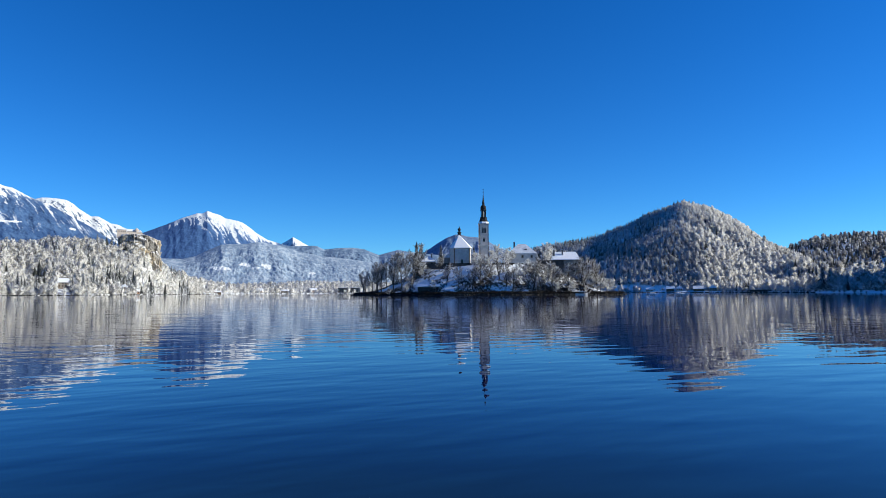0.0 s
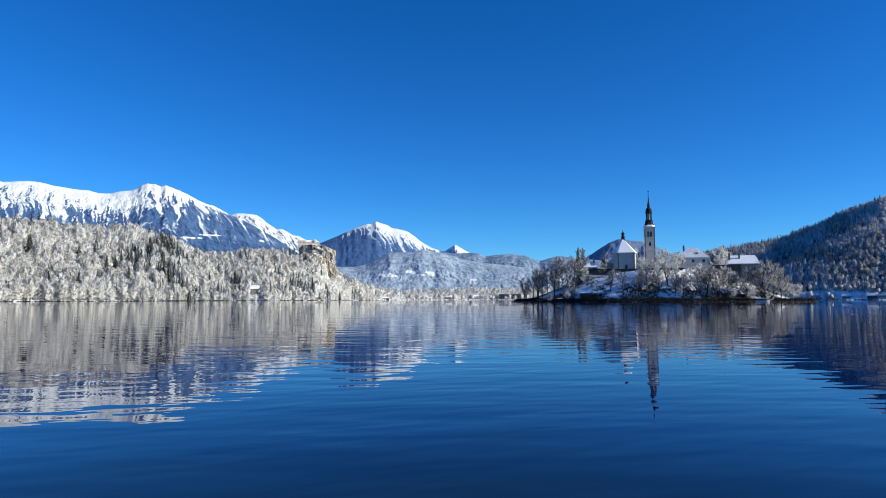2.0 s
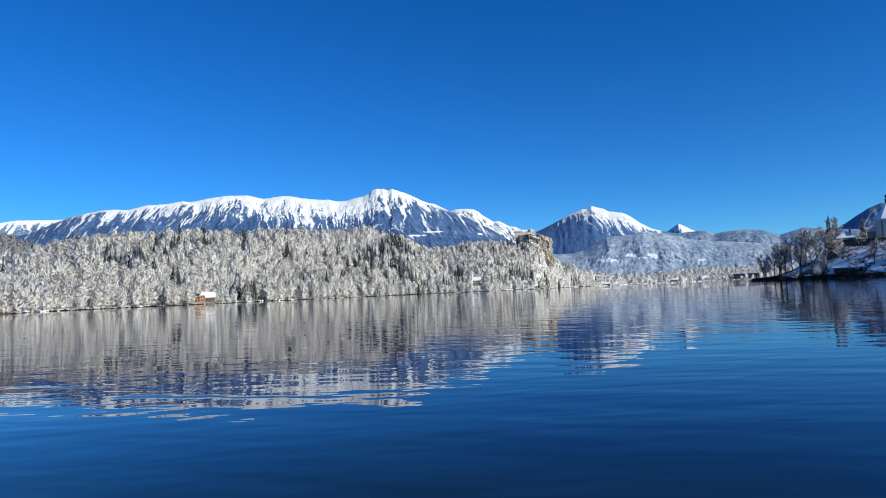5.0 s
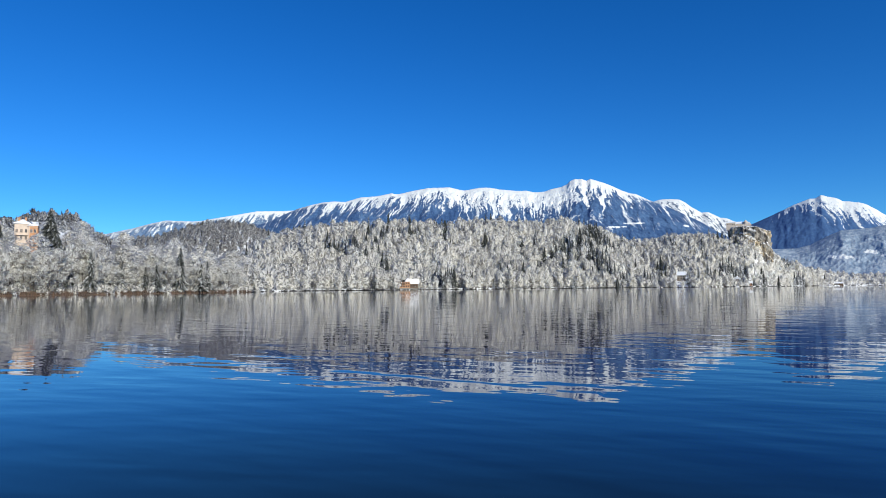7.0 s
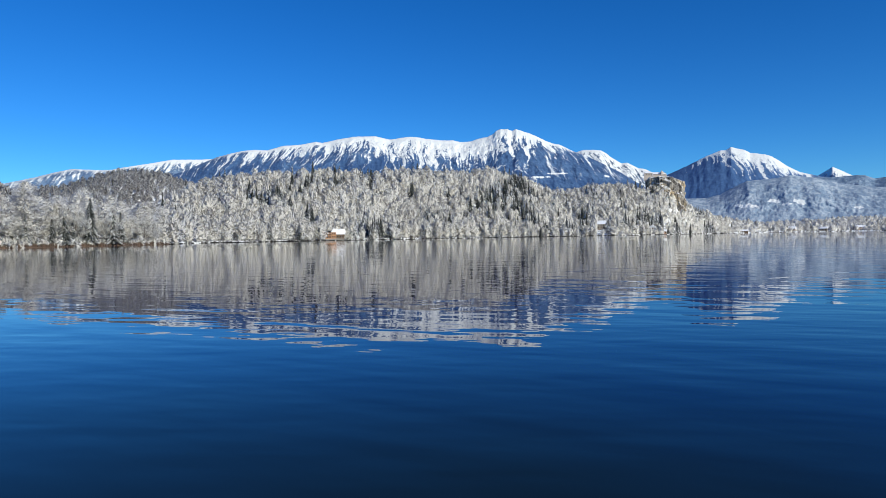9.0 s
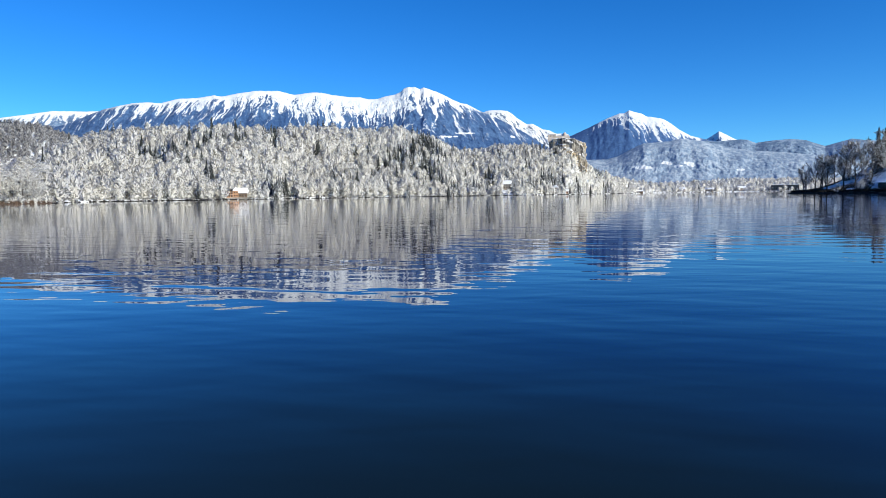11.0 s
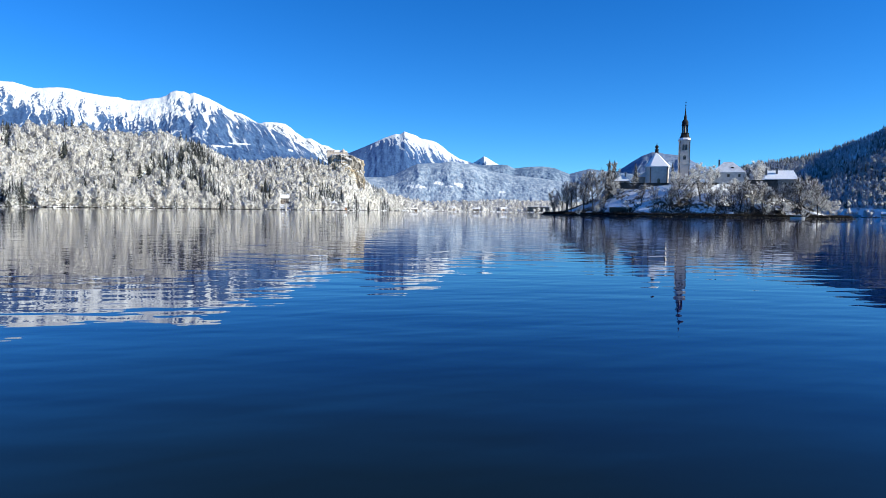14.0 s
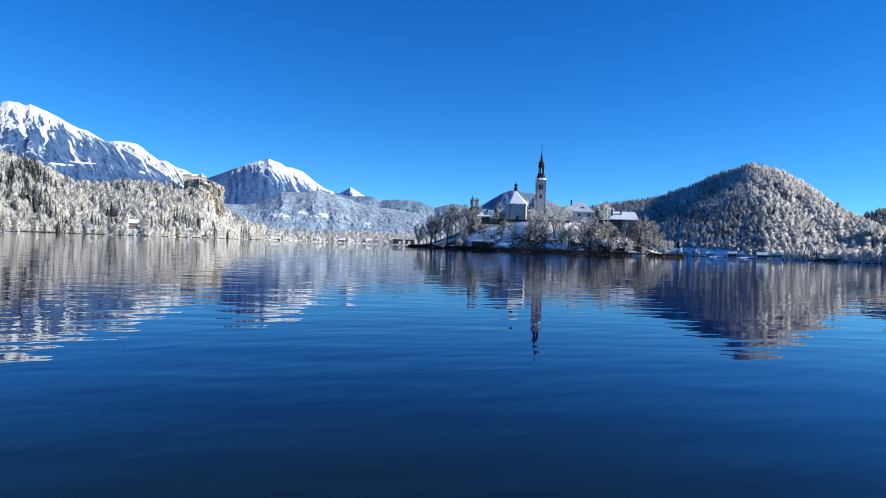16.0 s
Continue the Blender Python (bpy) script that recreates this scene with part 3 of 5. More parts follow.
def conifer_template(tiers, boughs, seed, height=20.0, width=6.5):
    """A spruce: tiers of drooping boughs, each folded along its rib, dark at the stem and laden towards the tip."""
    g = np.random.default_rng(seed)
    v, f, nrm, frost = [], [], [], []
    for t in range(tiers):
        u = (t + 0.3) / tiers
        rad = width / 2 * (1 - u) ** 0.8 * g.uniform(0.8, 1.15) + 0.22
        z, a0 = height * (0.06 + 0.94 * u), g.uniform(0, 6.28)
        n = max(4, int(boughs * (1 - 0.45 * u)))
        for k in range(n):
            a, r = a0 + 6.283 * k / n + g.uniform(-0.3, 0.3), rad * g.uniform(0.65, 1.2)
            zz, up = z + g.uniform(-0.3, 0.3) * height / tiers, height / tiers * g.uniform(0.9, 1.5)
            ca, sa, half = math.cos(a), math.sin(a), r * 0.62 * math.sin(3.3 / n)
            root, tip = (0.06 * r * ca, 0.06 * r * sa, zz + up), (r * ca, r * sa, zz - 0.25 * r)
            mid = (0.58 * r * ca, 0.58 * r * sa, zz + 0.30 * up)
            lf = (mid[0] - half * sa, mid[1] + half * ca, mid[2] - 0.30 * up - 0.12 * r)
            rt = (mid[0] + half * sa, mid[1] - half * ca, mid[2] - 0.30 * up - 0.12 * r)
            b = len(v)
            v += [root, lf, tip, mid, rt]
            f += [(b, b + 3, b + 1), (b + 1, b + 3, b + 2), (b, b + 4, b + 3), (b + 4, b + 2, b + 3)]
            nn = (ca * 0.72, sa * 0.72, 0.62)
            nrm += [nn, (ca * 0.5 - sa * 0.6, sa * 0.5 + ca * 0.6, 0.5), nn, (ca * 0.45, sa * 0.45, 0.78), (ca * 0.5 + sa * 0.6, sa * 0.5 - ca * 0.6, 0.5)]
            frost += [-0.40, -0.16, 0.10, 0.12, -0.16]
    b = len(v)
    core = [(width * 0.17 * math.cos(k * 1.2566), width * 0.17 * math.sin(k * 1.2566), height * 0.05) for k in range(5)]
    v += core + [(0, 0, height * 0.97)]
    f += [(b + k, b + (k + 1) % 5, b + 5) for k in range(5)]
    nrm += [(math.cos(k * 1.2566), math.sin(k * 1.2566), 0.1) for k in range(5)] + [(0, 0, 1)]
    return np.array(v), np.array(f), np.array(nrm), np.array(frost + [-0.8] * 6)


def lie(x, y):
    """The way the land faces."""
    def z(u, v):
        return land_height(math.degrees(math.atan2(-u, v)), math.hypot(u, v))
    n = Vector((z(x - 12, y) - z(x + 12, y), z(x, y - 12) - z(x, y + 12), 24.0))
    return np.array(n.normalized())


def plant(name, label, material, templates, spots, category="trees", close=0.0):
    """One joined wood: spots are rows of x, y, z, size. close: how far its crowns run together into one canopy that faces as the land does."""
    vs, fs, frost, nrm, base = [], [], [], [], 0
    for x, y, z, s in spots:
        v, f, nm, more = templates[rng.integers(len(templates))]
        a, sz = rng.uniform(0, 6.283), s * rng.uniform(0.88, 1.14)
        ca, sa = math.cos(a) * s, math.sin(a) * s
        vs.append(np.column_stack((v[:, 0] * ca - v[:, 1] * sa + x, v[:, 0] * sa + v[:, 1] * ca + y, v[:, 2] * sz + z)))
        nrm.append(np.column_stack(((nm[:, 0] * ca - nm[:, 1] * sa) / s, (nm[:, 0] * sa + nm[:, 1] * ca) / s, nm[:, 2])))
        if close:
            nrm[-1] = nrm[-1] * (1 - close) + lie(x, y) * close
            nrm[-1] /= np.linalg.norm(nrm[-1], axis=1)[:, None] + 1e-6
        fs.append(f + base)
        frost.append(more + min(1.0, max(0.0, 0.62 + 0.38 * fbm(x, y, 0.012, 2) + rng.uniform(-0.20, 0.20))))
        base += len(v)
    if not vs:
        return
    v, f = np.vstack(vs), np.vstack(fs)
    me = bpy.data.meshes.new(name)
    me.vertices.add(len(v))
    me.vertices.foreach_set("co", v.ravel())
    me.loops.add(len(f) * 3)
    me.loops.foreach_set("vertex_index", f.ravel().astype(np.int32))
    me.polygons.add(len(f))
    me.polygons.foreach_set("loop_start", np.arange(0, len(f) * 3, 3, dtype=np.int32))
    me.update(calc_edges=True)
    me.attributes.new("custom_normal", "FLOAT_VECTOR", "POINT").data.foreach_set("vector", np.vstack(nrm).astype(np.float32).ravel())
    me.attributes.new("frost", "FLOAT", "POINT").data.foreach_set("value", np.concatenate(frost))
    me.materials.append(material)
    tagged(new(name, me), label, category, kind="stuff")


FAR_BARE = [leafless_template(84, 40 + k, 13 + k % 3 * 2, 10 + k % 2 * 2) for k in range(6)]
HILL_BARE = [leafless_template(70, 160 + k, 13 + k % 3 * 2, 12 + k % 2 * 2, 0.02) for k in range(6)]
SOFT_BARE = [leafless_template(240, 140 + k, 14 + k % 3 * 2, 9.5 + k % 3 * 1.5) for k in range(7)]
MID_BARE = [leafless_template(1450, 80 + k, 15 + k % 2 * 3, 11.5, 0.04, 0.6, 0.25) for k in range(5)]
SHRUB = [leafless_template(60, 120 + k, 12, 13, 0.05) for k in range(4)]
FAR_SPRUCE = [conifer_template(9, 7, 60 + k, 17 + k % 3, 8.4 + k % 2 * 1.8) for k in range(5)]
SMALL_SPRUCE = [conifer_template(6, 6, 70 + k, 12 + k % 3, 7.4 + k % 2 * 1.5) for k in range(5)]
MID_SPRUCE = [conifer_template(16, 10, 90 + k, 22, 8 + k % 2) for k in range(4)]


# open ground round houses and on the castle rock: from azimuth, to azimuth, from, to metres behind the shore
GARDENS = ((-23.3, -17.3, 0, 9), (-18.6, -17.3, 9, 24), (-20.5, -18.9, 9, 24), (-22.2, -21.1, 9, 24), (-23.2, -22.3, 9, 26), (82.75, 84.9, 44, 105), (81.6, 82.75, 24, 74), (30.0, 31.0, 3, 62), (26.0, 26.6, 5, 22), (25.1, 25.7, 5, 20), (53.25, 55.0, 0, 22), (26.9, 27.6, 172, 260), (24.0, 26.9, 148, 300))


def scatter(az0, az1, near, far, spacing, dark, size=1.0, fir_size=1.0):
    """Spots of bare trees and of conifers between two distances behind the shore; dark(az, off, x, y) is the share of conifers."""
    bare, fir = [], []
    az = az0
    while az > az1:
        (rs,) = table(SHORE, az)
        r0, r1 = rs + near(az), rs + far(az)
        r = r0 + rng.uniform(0, spacing)
        while r < r1:
            a = az + rng.uniform(-0.5, 0.5) * math.degrees(spacing / r)
            rr = r + rng.uniform(-0.4, 0.4) * spacing
            x, y = polar(a, rr)
            if any(p < a < q and lo < rr - rs < hi for p, q, lo, hi in GARDENS):
                r += spacing
                continue
            clump = 1.3 * fbm(x, y, 0.014, 3)
            s = size * rng.uniform(0.72, 1.12)
            z = land_height(a, rr) - 0.4
            if rng.uniform() < dark(a, rr - rs, clump):
                fir.append((x, y, z, s * fir_size * rng.uniform(0.6, 1.15)))
            else:
                bare.append((x, y, z, s * rng.uniform(0.85, 1.1)))
            r += spacing
        az -= math.degrees(spacing / (0.5 * (r0 + r1)))
    return bare, fir


def crest_off(key, extra):
    return lambda az: table(HILLS[key], az)[0] - table(SHORE, az)[0] + extra


def wood(name, where, bare_mat, fir_mat, bare_t, fir_t, what, close=0.0):
    bare, fir = where
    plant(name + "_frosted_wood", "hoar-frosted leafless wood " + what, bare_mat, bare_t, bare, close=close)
    plant(name + "_spruce_wood", "snow-dusted dark spruces " + what, fir_mat, fir_t, fir)


def castle_firs(a, o, c):
    """Dark stands crown the ridge; elsewhere a fir here and there."""
    stand = 1.1 if 50.3 < a < 57.5 and o > 165 else 0.5 if 57.5 <= a < 62.5 and o > 170 else 0.95 if 34.8 < a < 39.3 and o > 95 else 0.22 if o < 60 else 0.0
    return min(0.88, 0.05 + 0.8 * smooth01((c - 0.14) * 3.4 + stand))


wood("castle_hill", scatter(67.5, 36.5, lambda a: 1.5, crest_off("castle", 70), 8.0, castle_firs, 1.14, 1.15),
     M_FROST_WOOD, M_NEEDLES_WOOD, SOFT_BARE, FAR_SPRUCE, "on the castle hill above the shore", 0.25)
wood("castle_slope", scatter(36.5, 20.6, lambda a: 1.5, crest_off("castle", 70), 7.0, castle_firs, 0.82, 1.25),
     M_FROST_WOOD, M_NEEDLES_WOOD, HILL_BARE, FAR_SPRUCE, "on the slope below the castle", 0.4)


def round_hill_firs(a, o, c):
    """The conifers stand on the shaded side and in the gullies, the sunny flank is nearly all leafless."""
    share = 0.85 if a > -13.5 else 0.58 if a > -16.5 else 0.42 if a > -20.2 else 0.05
    return min(0.92, max(0.02, share + (0.28 if a > -20.4 and o > 230 else 0.0) + 0.75 * c))


bare, fir = scatter(-5, -29.5, lambda a: 26, crest_off("wooded", 60), 5.1, round_hill_firs, 0.56, 1.45)
# split by flank: the hill's sun and shade go into the trees' colours
plant("round_hill_grey_wood", "hoar-frosted leafless wood coloured darker for the round hill's shaded side", M_FROST_SHADED, HILL_BARE, [s for s in bare if s[0] < 440], close=0.6)
plant("round_hill_white_wood", "hoar-frosted leafless wood coloured brighter for the round hill's sunny flank", M_FROST_BRIGHT, HILL_BARE, [s for s in bare if s[0] >= 440], close=0.6)
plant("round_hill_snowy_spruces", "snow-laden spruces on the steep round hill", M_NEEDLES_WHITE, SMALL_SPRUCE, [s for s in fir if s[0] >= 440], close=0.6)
plant("round_hill_dark_wood", "spruces coloured darker on the hill's shaded side", M_NEEDLES_DARK, SMALL_SPRUCE, [s for s in fir if s[0] < 440], close=0.6)
wood("east_hill", scatter(-26.5, -38, lambda a: 330, crest_off("east", 40), 7.0, lambda a, o, c: 0.80 + 0.5 * c, 0.72), M_FROST_GREY, M_NEEDLES_BLACK, FAR_BARE, SMALL_SPRUCE, "on the hill beyond the bay")
# the bay's sun and the next shore's shade are put into the frost colours
wood("bay_side", scatter(-21.6, -28.6, lambda a: 14, lambda a: 330, 10.5, lambda a, o, c: 0.03 + 0.5 * c, 0.9), M_FROST_BRIGHT, M_NEEDLES_WOOD, FAR_BARE, FAR_SPRUCE, "on the sunny side of the bay")
wood("right_shore", scatter(-28.6, -41, lambda a: 14, lambda a: 330, 9.5, lambda a, o, c: 0.05 + 0.7 * c, 1.0), M_FROST_SHADED, M_NEEDLES_BLACK, FAR_BARE, FAR_SPRUCE, "along the shaded shore")
wood("far_shore", scatter(21.6, -3, lambda a: 10, lambda a: 270, 11.5, lambda a, o, c: 0.02 + 0.9 * (c - 0.1), 1.0, 0.85), M_FROST_BRIGHT, M_NEEDLES_BLACK, SHRUB, SMALL_SPRUCE, "round the far end of the lake")
wood("middle_hill", scatter(80, 61, lambda a: 600, crest_off("middle", 30), 9.0, lambda a, o, c: 0.01 + 0.12 * c + (0.22 if o > 1060 else 0), 0.72), M_FROST_HILL, M_NEEDLES_WOOD, HILL_BARE, FAR_SPRUCE, "on the hill behind the bay", 0.6)
wood("west_hill", scatter(90, 75, lambda a: 400, crest_off("west", 30), 7.5, lambda a, o, c: 0.35 + 0.8 * c, 0.55), M_FROST_GREY, M_NEEDLES_BLACK, HILL_BARE, SMALL_SPRUCE, "on the hill behind the villa")
wood("bay_shore", scatter(78.6, 65, lambda a: 60, lambda a: 230, 8.5, lambda a, o, c: 0.08 + 0.6 * c, 0.82), M_FROST_WOOD, M_NEEDLES_WOOD, FAR_BARE, FAR_SPRUCE, "behind the small bay")
bare, fir = scatter(-13.5, -28, lambda a: 2, lambda a: 40, 8.5, lambda a, o, c: 0.03 + 0.3 * c, 0.60)
plant("waterside_frosted_wood", "small hoar-frosted trees along the foot of the round hill", M_FROST_BRIGHT, FAR_BARE, bare)
wood("headland", scatter(95, 67.3, lambda a: 12, lambda a: 115, 9.6, lambda a, o, c: max(0.03, 0.10 + 0.5 * c), 1.36, 0.80), M_FROST_WOOD, M_NEEDLES_WHITE, MID_BARE, MID_SPRUCE, "on the near headland")
scrub, none = scatter(97, 67.4, lambda a: -0.6, lambda a: 9, 3.0, lambda a, o, c: 0.0, 0.33)
plant("headland_bushes", "low hoar-frosted bushes along the headland's bank", M_FROST_WOOD, SHRUB, scrub, "bushes")
scrub, none = scatter(67.4, -36, lambda a: 0.3, lambda a: 8, 4.6, lambda a, o, c: 0.0, 0.25)
plant("shore_bushes", "low grey bushes thinly frosted along the shore", M_FROST_GREY, SHRUB, scrub, "bushes")


# ---- the island ----
ISLE_AZ, ISLE_R = -3.9, 440.0
ISLE = Matrix.Translation((*polar(ISLE_AZ, ISLE_R), 0)) @ Matrix.Rotation(radians(ISLE_AZ), 4, "Z")   # x to the right, y away


def isle_height(x, y):
    """Height of the island over the lake, in its own plan."""
    e = math.hypot(x / 91, y / 52)
    if e > 1:
        return 0.2 - 30 * (e - 1)
    h = 1.0 + 19.0 * smooth01((1 - e) / 0.62)
    return h * (1 - 0.22 * smooth01((x - 30) / 50) - 0.3 * smooth01((-x - 35) / 40)) + 0.5 * fbm(x, y, 0.08, 3) * smooth01((1 - e) * 5)


def build_isle():
    n, m = 120, 34
    verts, faces = [], []
    for i in range(n):
        a = 2 * math.pi * i / n
        for j in range(m):
            e = 1.08 * (j / (m - 1)) ** 0.8
            x, y = 91 * e * math.cos(a), 52 * e * math.sin(a)
            verts.append(ISLE @ Vector((x, y, isle_height(x, y))))
    for i in range(n):
        for j in range(m - 1):
            faces.append((i * m + j, i * m + j + 1, ((i + 1) % n) * m + j + 1, ((i + 1) % n) * m + j))
    tagged(from_arrays("island_ground", [tuple(v) for v in verts], faces, M_ISLE, True), "snowy wooded island mound in the lake", "island", kind="structure")
    # the dark stony bank at the waterline: one broken ring of boulders
    vs, fs = [], []
    for i in range(1500):
        a = 2 * math.pi * i / 1500 + rng.uniform(-0.006, 0.006)
        e = rng.uniform(0.975, 1.018)
        x, y = 91 * e * math.cos(a), 52 * e * math.sin(a)
        s = rng.uniform(0.25, 0.6) + 0.4 * rng.uniform(0, 1) ** 3
        b = len(vs)
        for p in ((1, 0, 0), (0, 1, 0), (-1, 0, 0), (0, -1, 0), (0, 0, 0.9), (0, 0, -0.8)):
            q = Vector(p) * s * rng.uniform(0.6, 1.4)
            vs.append(tuple(ISLE @ Vector((x + q.x, y + q.y, 0.15 + q.z * 0.8))))
        for k in range(4):
            fs += [(b + k, b + (k + 1) % 4, b + 4), (b + (k + 1) % 4, b + k, b + 5)]
    tagged(from_arrays("bank_stones", vs, fs, M_BANK), "dark wet boulders round the island's waterline", "stones", kind="stuff")


def island_ground_mat():
    """Snow over dead grass, washed off to dark wet earth along the waterline."""
    m = Mat("island_snow")
    under = m.mix(m.noise(0.6), (0.040, 0.032, 0.026), (0.085, 0.068, 0.052))
    f = m.ramp(m.math("ADD", m.math("MULTIPLY", m.noise(0.05, 6, 0.65), 0.6), m.math("MULTIPLY", m.noise(0.5, 4), 0.4)), 0.44, 0.53)
    col = m.mix(f, under, m.mix(m.noise(0.02), (0.72, 0.75, 0.80), (0.82, 0.84, 0.86)))
    wet = m.ramp(m.math("ADD", m.height(), m.math("MULTIPLY", m.noise(0.25, 4), 2.0)), 1.5, 2.6)
    m.bsdf(Base_Color=m.mix(wet, (0.014, 0.012, 0.010), col), Roughness=0.85)
    return m.bump(m.noise(0.8, 6), 0.4, 0.3).m


M_ISLE = island_ground_mat()
M_BANK = plain("wet_bank_stone", (0.009, 0.008, 0.007), (0.017, 0.015, 0.013), 1.5, 0.7)
build_isle()


def build_brush():
    """Frosted scrub and dead grass on the island's lower slopes."""
    v, f = [], []
    for k in range(30000):
        a, e = rng.uniform(math.pi, 2 * math.pi), 1 - abs(rng.normal(0, 0.16))
        x, y = 91 * e * math.cos(a), 52 * e * math.sin(a)
        if e < 0.94 and fbm(x, y, 0.06, 2) < -0.02:
            continue
        h, w, t = rng.uniform(0.3, 1.4) * (1.0 if e > 0.94 else 0.7), rng.uniform(0.25, 0.8) * (1.0 if e > 0.94 else 0.5), rng.uniform(0, 3.14)
        p = ISLE @ Vector((x, y, isle_height(x, y) - 0.1))
        b = len(v)
        v += [(p.x - w * math.cos(t), p.y - w * math.sin(t), p.z), (p.x + w * math.cos(t), p.y + w * math.sin(t), p.z), (p.x + rng.uniform(-0.8, 0.8), p.y + rng.uniform(-0.8, 0.8), p.z + h)]
        f.append((b, b + 1, b + 2))
    tagged(from_arrays("island_scrub", v, f, M_SCRUB), "half-frosted scrub on the island's bank", "scrub", kind="stuff")


M_SCRUB = frosted_twigs("scrub_twigs", (0.30, 0.28, 0.265), (0.019, 0.016, 0.014), 0.88)
build_brush()


def box(bm, x0, x1, y0, y1, z0, z1):
    vs = [bm.verts.new(p) for p in ((x0, y0, z0), (x1, y0, z0), (x1, y1, z0), (x0, y1, z0), (x0, y0, z1), (x1, y0, z1), (x1, y1, z1), (x0, y1, z1))]
    for f in ((3, 2, 1, 0), (4, 5, 6, 7), (0, 1, 5, 4), (1, 2, 6, 5), (2, 3, 7, 6), (3, 0, 4, 7)):
        bm.faces.new([vs[k] for k in f])
    return bm


def boxed(*dims):
    return box(bmesh.new(), *dims)


def lathe(rings, sides=8, turn=0.0):
    """A closed form of stacked rings of (radius, z)."""
    bm, loops = bmesh.new(), []
    for r, z in rings:
        loops.append([bm.verts.new((r * math.cos(turn + 6.28319 * k / sides), r * math.sin(turn + 6.28319 * k / sides), z)) for k in range(sides)])
    for a, b in zip(loops, loops[1:]):
        for k in range(sides):
            bm.faces.new((a[k], a[(k + 1) % sides], b[(k + 1) % sides], b[k]))
    bm.faces.new(loops[0][::-1])
    bm.faces.new(loops[-1])
    return bm


def hip_roof(x0, x1, y0, y1, z0, z1, hip=None, over=0.6, along="x", thick=0.35):
    """A roof with eaves at z0 and a ridge at z1; hip 0 gives gables."""
    x0, x1, y0, y1 = x0 - over, x1 + over, y0 - over, y1 + over
    if along == "x":
        h = (y1 - y0) / 2 if hip is None else hip
        r0, r1 = (x0 + h, (y0 + y1) / 2), (x1 - h, (y0 + y1) / 2)
    else:
        h = (x1 - x0) / 2 if hip is None else hip
        r0, r1 = ((x0 + x1) / 2, y0 + h), ((x0 + x1) / 2, y1 - h)
    bm = bmesh.new()
    low = [bm.verts.new((x, y, z0 - thick)) for x, y in ((x0, y0), (x1, y0), (x1, y1), (x0, y1))]
    e = [bm.verts.new((x, y, z0)) for x, y in ((x0, y0), (x1, y0), (x1, y1), (x0, y1))]
    a, b = bm.verts.new((*r0, z1)), bm.verts.new((*r1, z1))
    if along == "x":
        tops = ((e[0], e[1], b, a), (e[1], e[2], b), (e[2], e[3], a, b), (e[3], e[0], a))
    else:
        tops = ((e[0], e[1], a), (e[1], e[2], b, a), (e[2], e[3], b), (e[3], e[0], a, b))
    for t in tops:
        bm.faces.new(t)
    for k in range(4):
        bm.faces.new((low[k], low[(k + 1) % 4], e[(k + 1) % 4], e[k]))
    bm.faces.new(low[::-1])
    return bm


def window(parent, x, y, z, w, h, face="y", arch=False, frame_mat=None):
    """A window set in a wall's face at x, y: a reveal frame with a dark pane; face 'y' looks towards -y, 'x' towards +x, '-x' to -x."""
    win = bmesh.new()
    t = 0.12
    for d in ((-w / 2 - t, -w / 2, -0.10, 0.05, -h / 2 - t, h / 2 + t), (w / 2, w / 2 + t, -0.10, 0.05, -h / 2 - t, h / 2 + t), (-w / 2, w / 2, -0.10, 0.05, h / 2, h / 2 + t),
              (-w / 2 - t, w / 2 + t, -0.16, 0.05, -h / 2 - t * 1.5, -h / 2), (-0.05, 0.05, -0.07, 0.04, -h / 2, h / 2)):
        box(win, *d)
    if arch:
        c = [win.verts.new((-math.cos(a) * (w / 2 + t), -0.09, h / 2 + math.sin(a) * (w / 2 + t))) for a in np.linspace(0, math.pi, 7)]
        win.faces.new(c)
    pane = boxed(-w / 2, w / 2, -0.03, 0.06, -h / 2, h / 2)
    m = pose(x, y, z, 0, 0, {"y": 0, "x": 90, "-x": -90}[face])
    ob = part("window", win, frame_mat or M_WOODWORK, parent)
    ob.matrix_local = m
    part("pane", pane, M_GLASS, ob)
    return ob


def isle_x(az, y):
    """x in the island's plan of what lies at that azimuth, y metres behind the island's middle."""
    return math.tan(radians(ISLE_AZ - az)) * (ISLE_R + y)


def thing(name, x, y, z, turn=0.0, **tags):
    ob = new(name)
    ob.matrix_world = ISLE @ pose(x, y, z, 0, 0, turn)
    return tagged(ob, **tags)


M_QUOIN = plain("brown_quoin_stone", (0.21, 0.145, 0.11), (0.15, 0.11, 0.085), 0.9, 0.9, 0.5)
M_TOWER = plain("old_limewash", (0.62, 0.56, 0.50), (0.48, 0.43, 0.38), 0.6, 0.9)


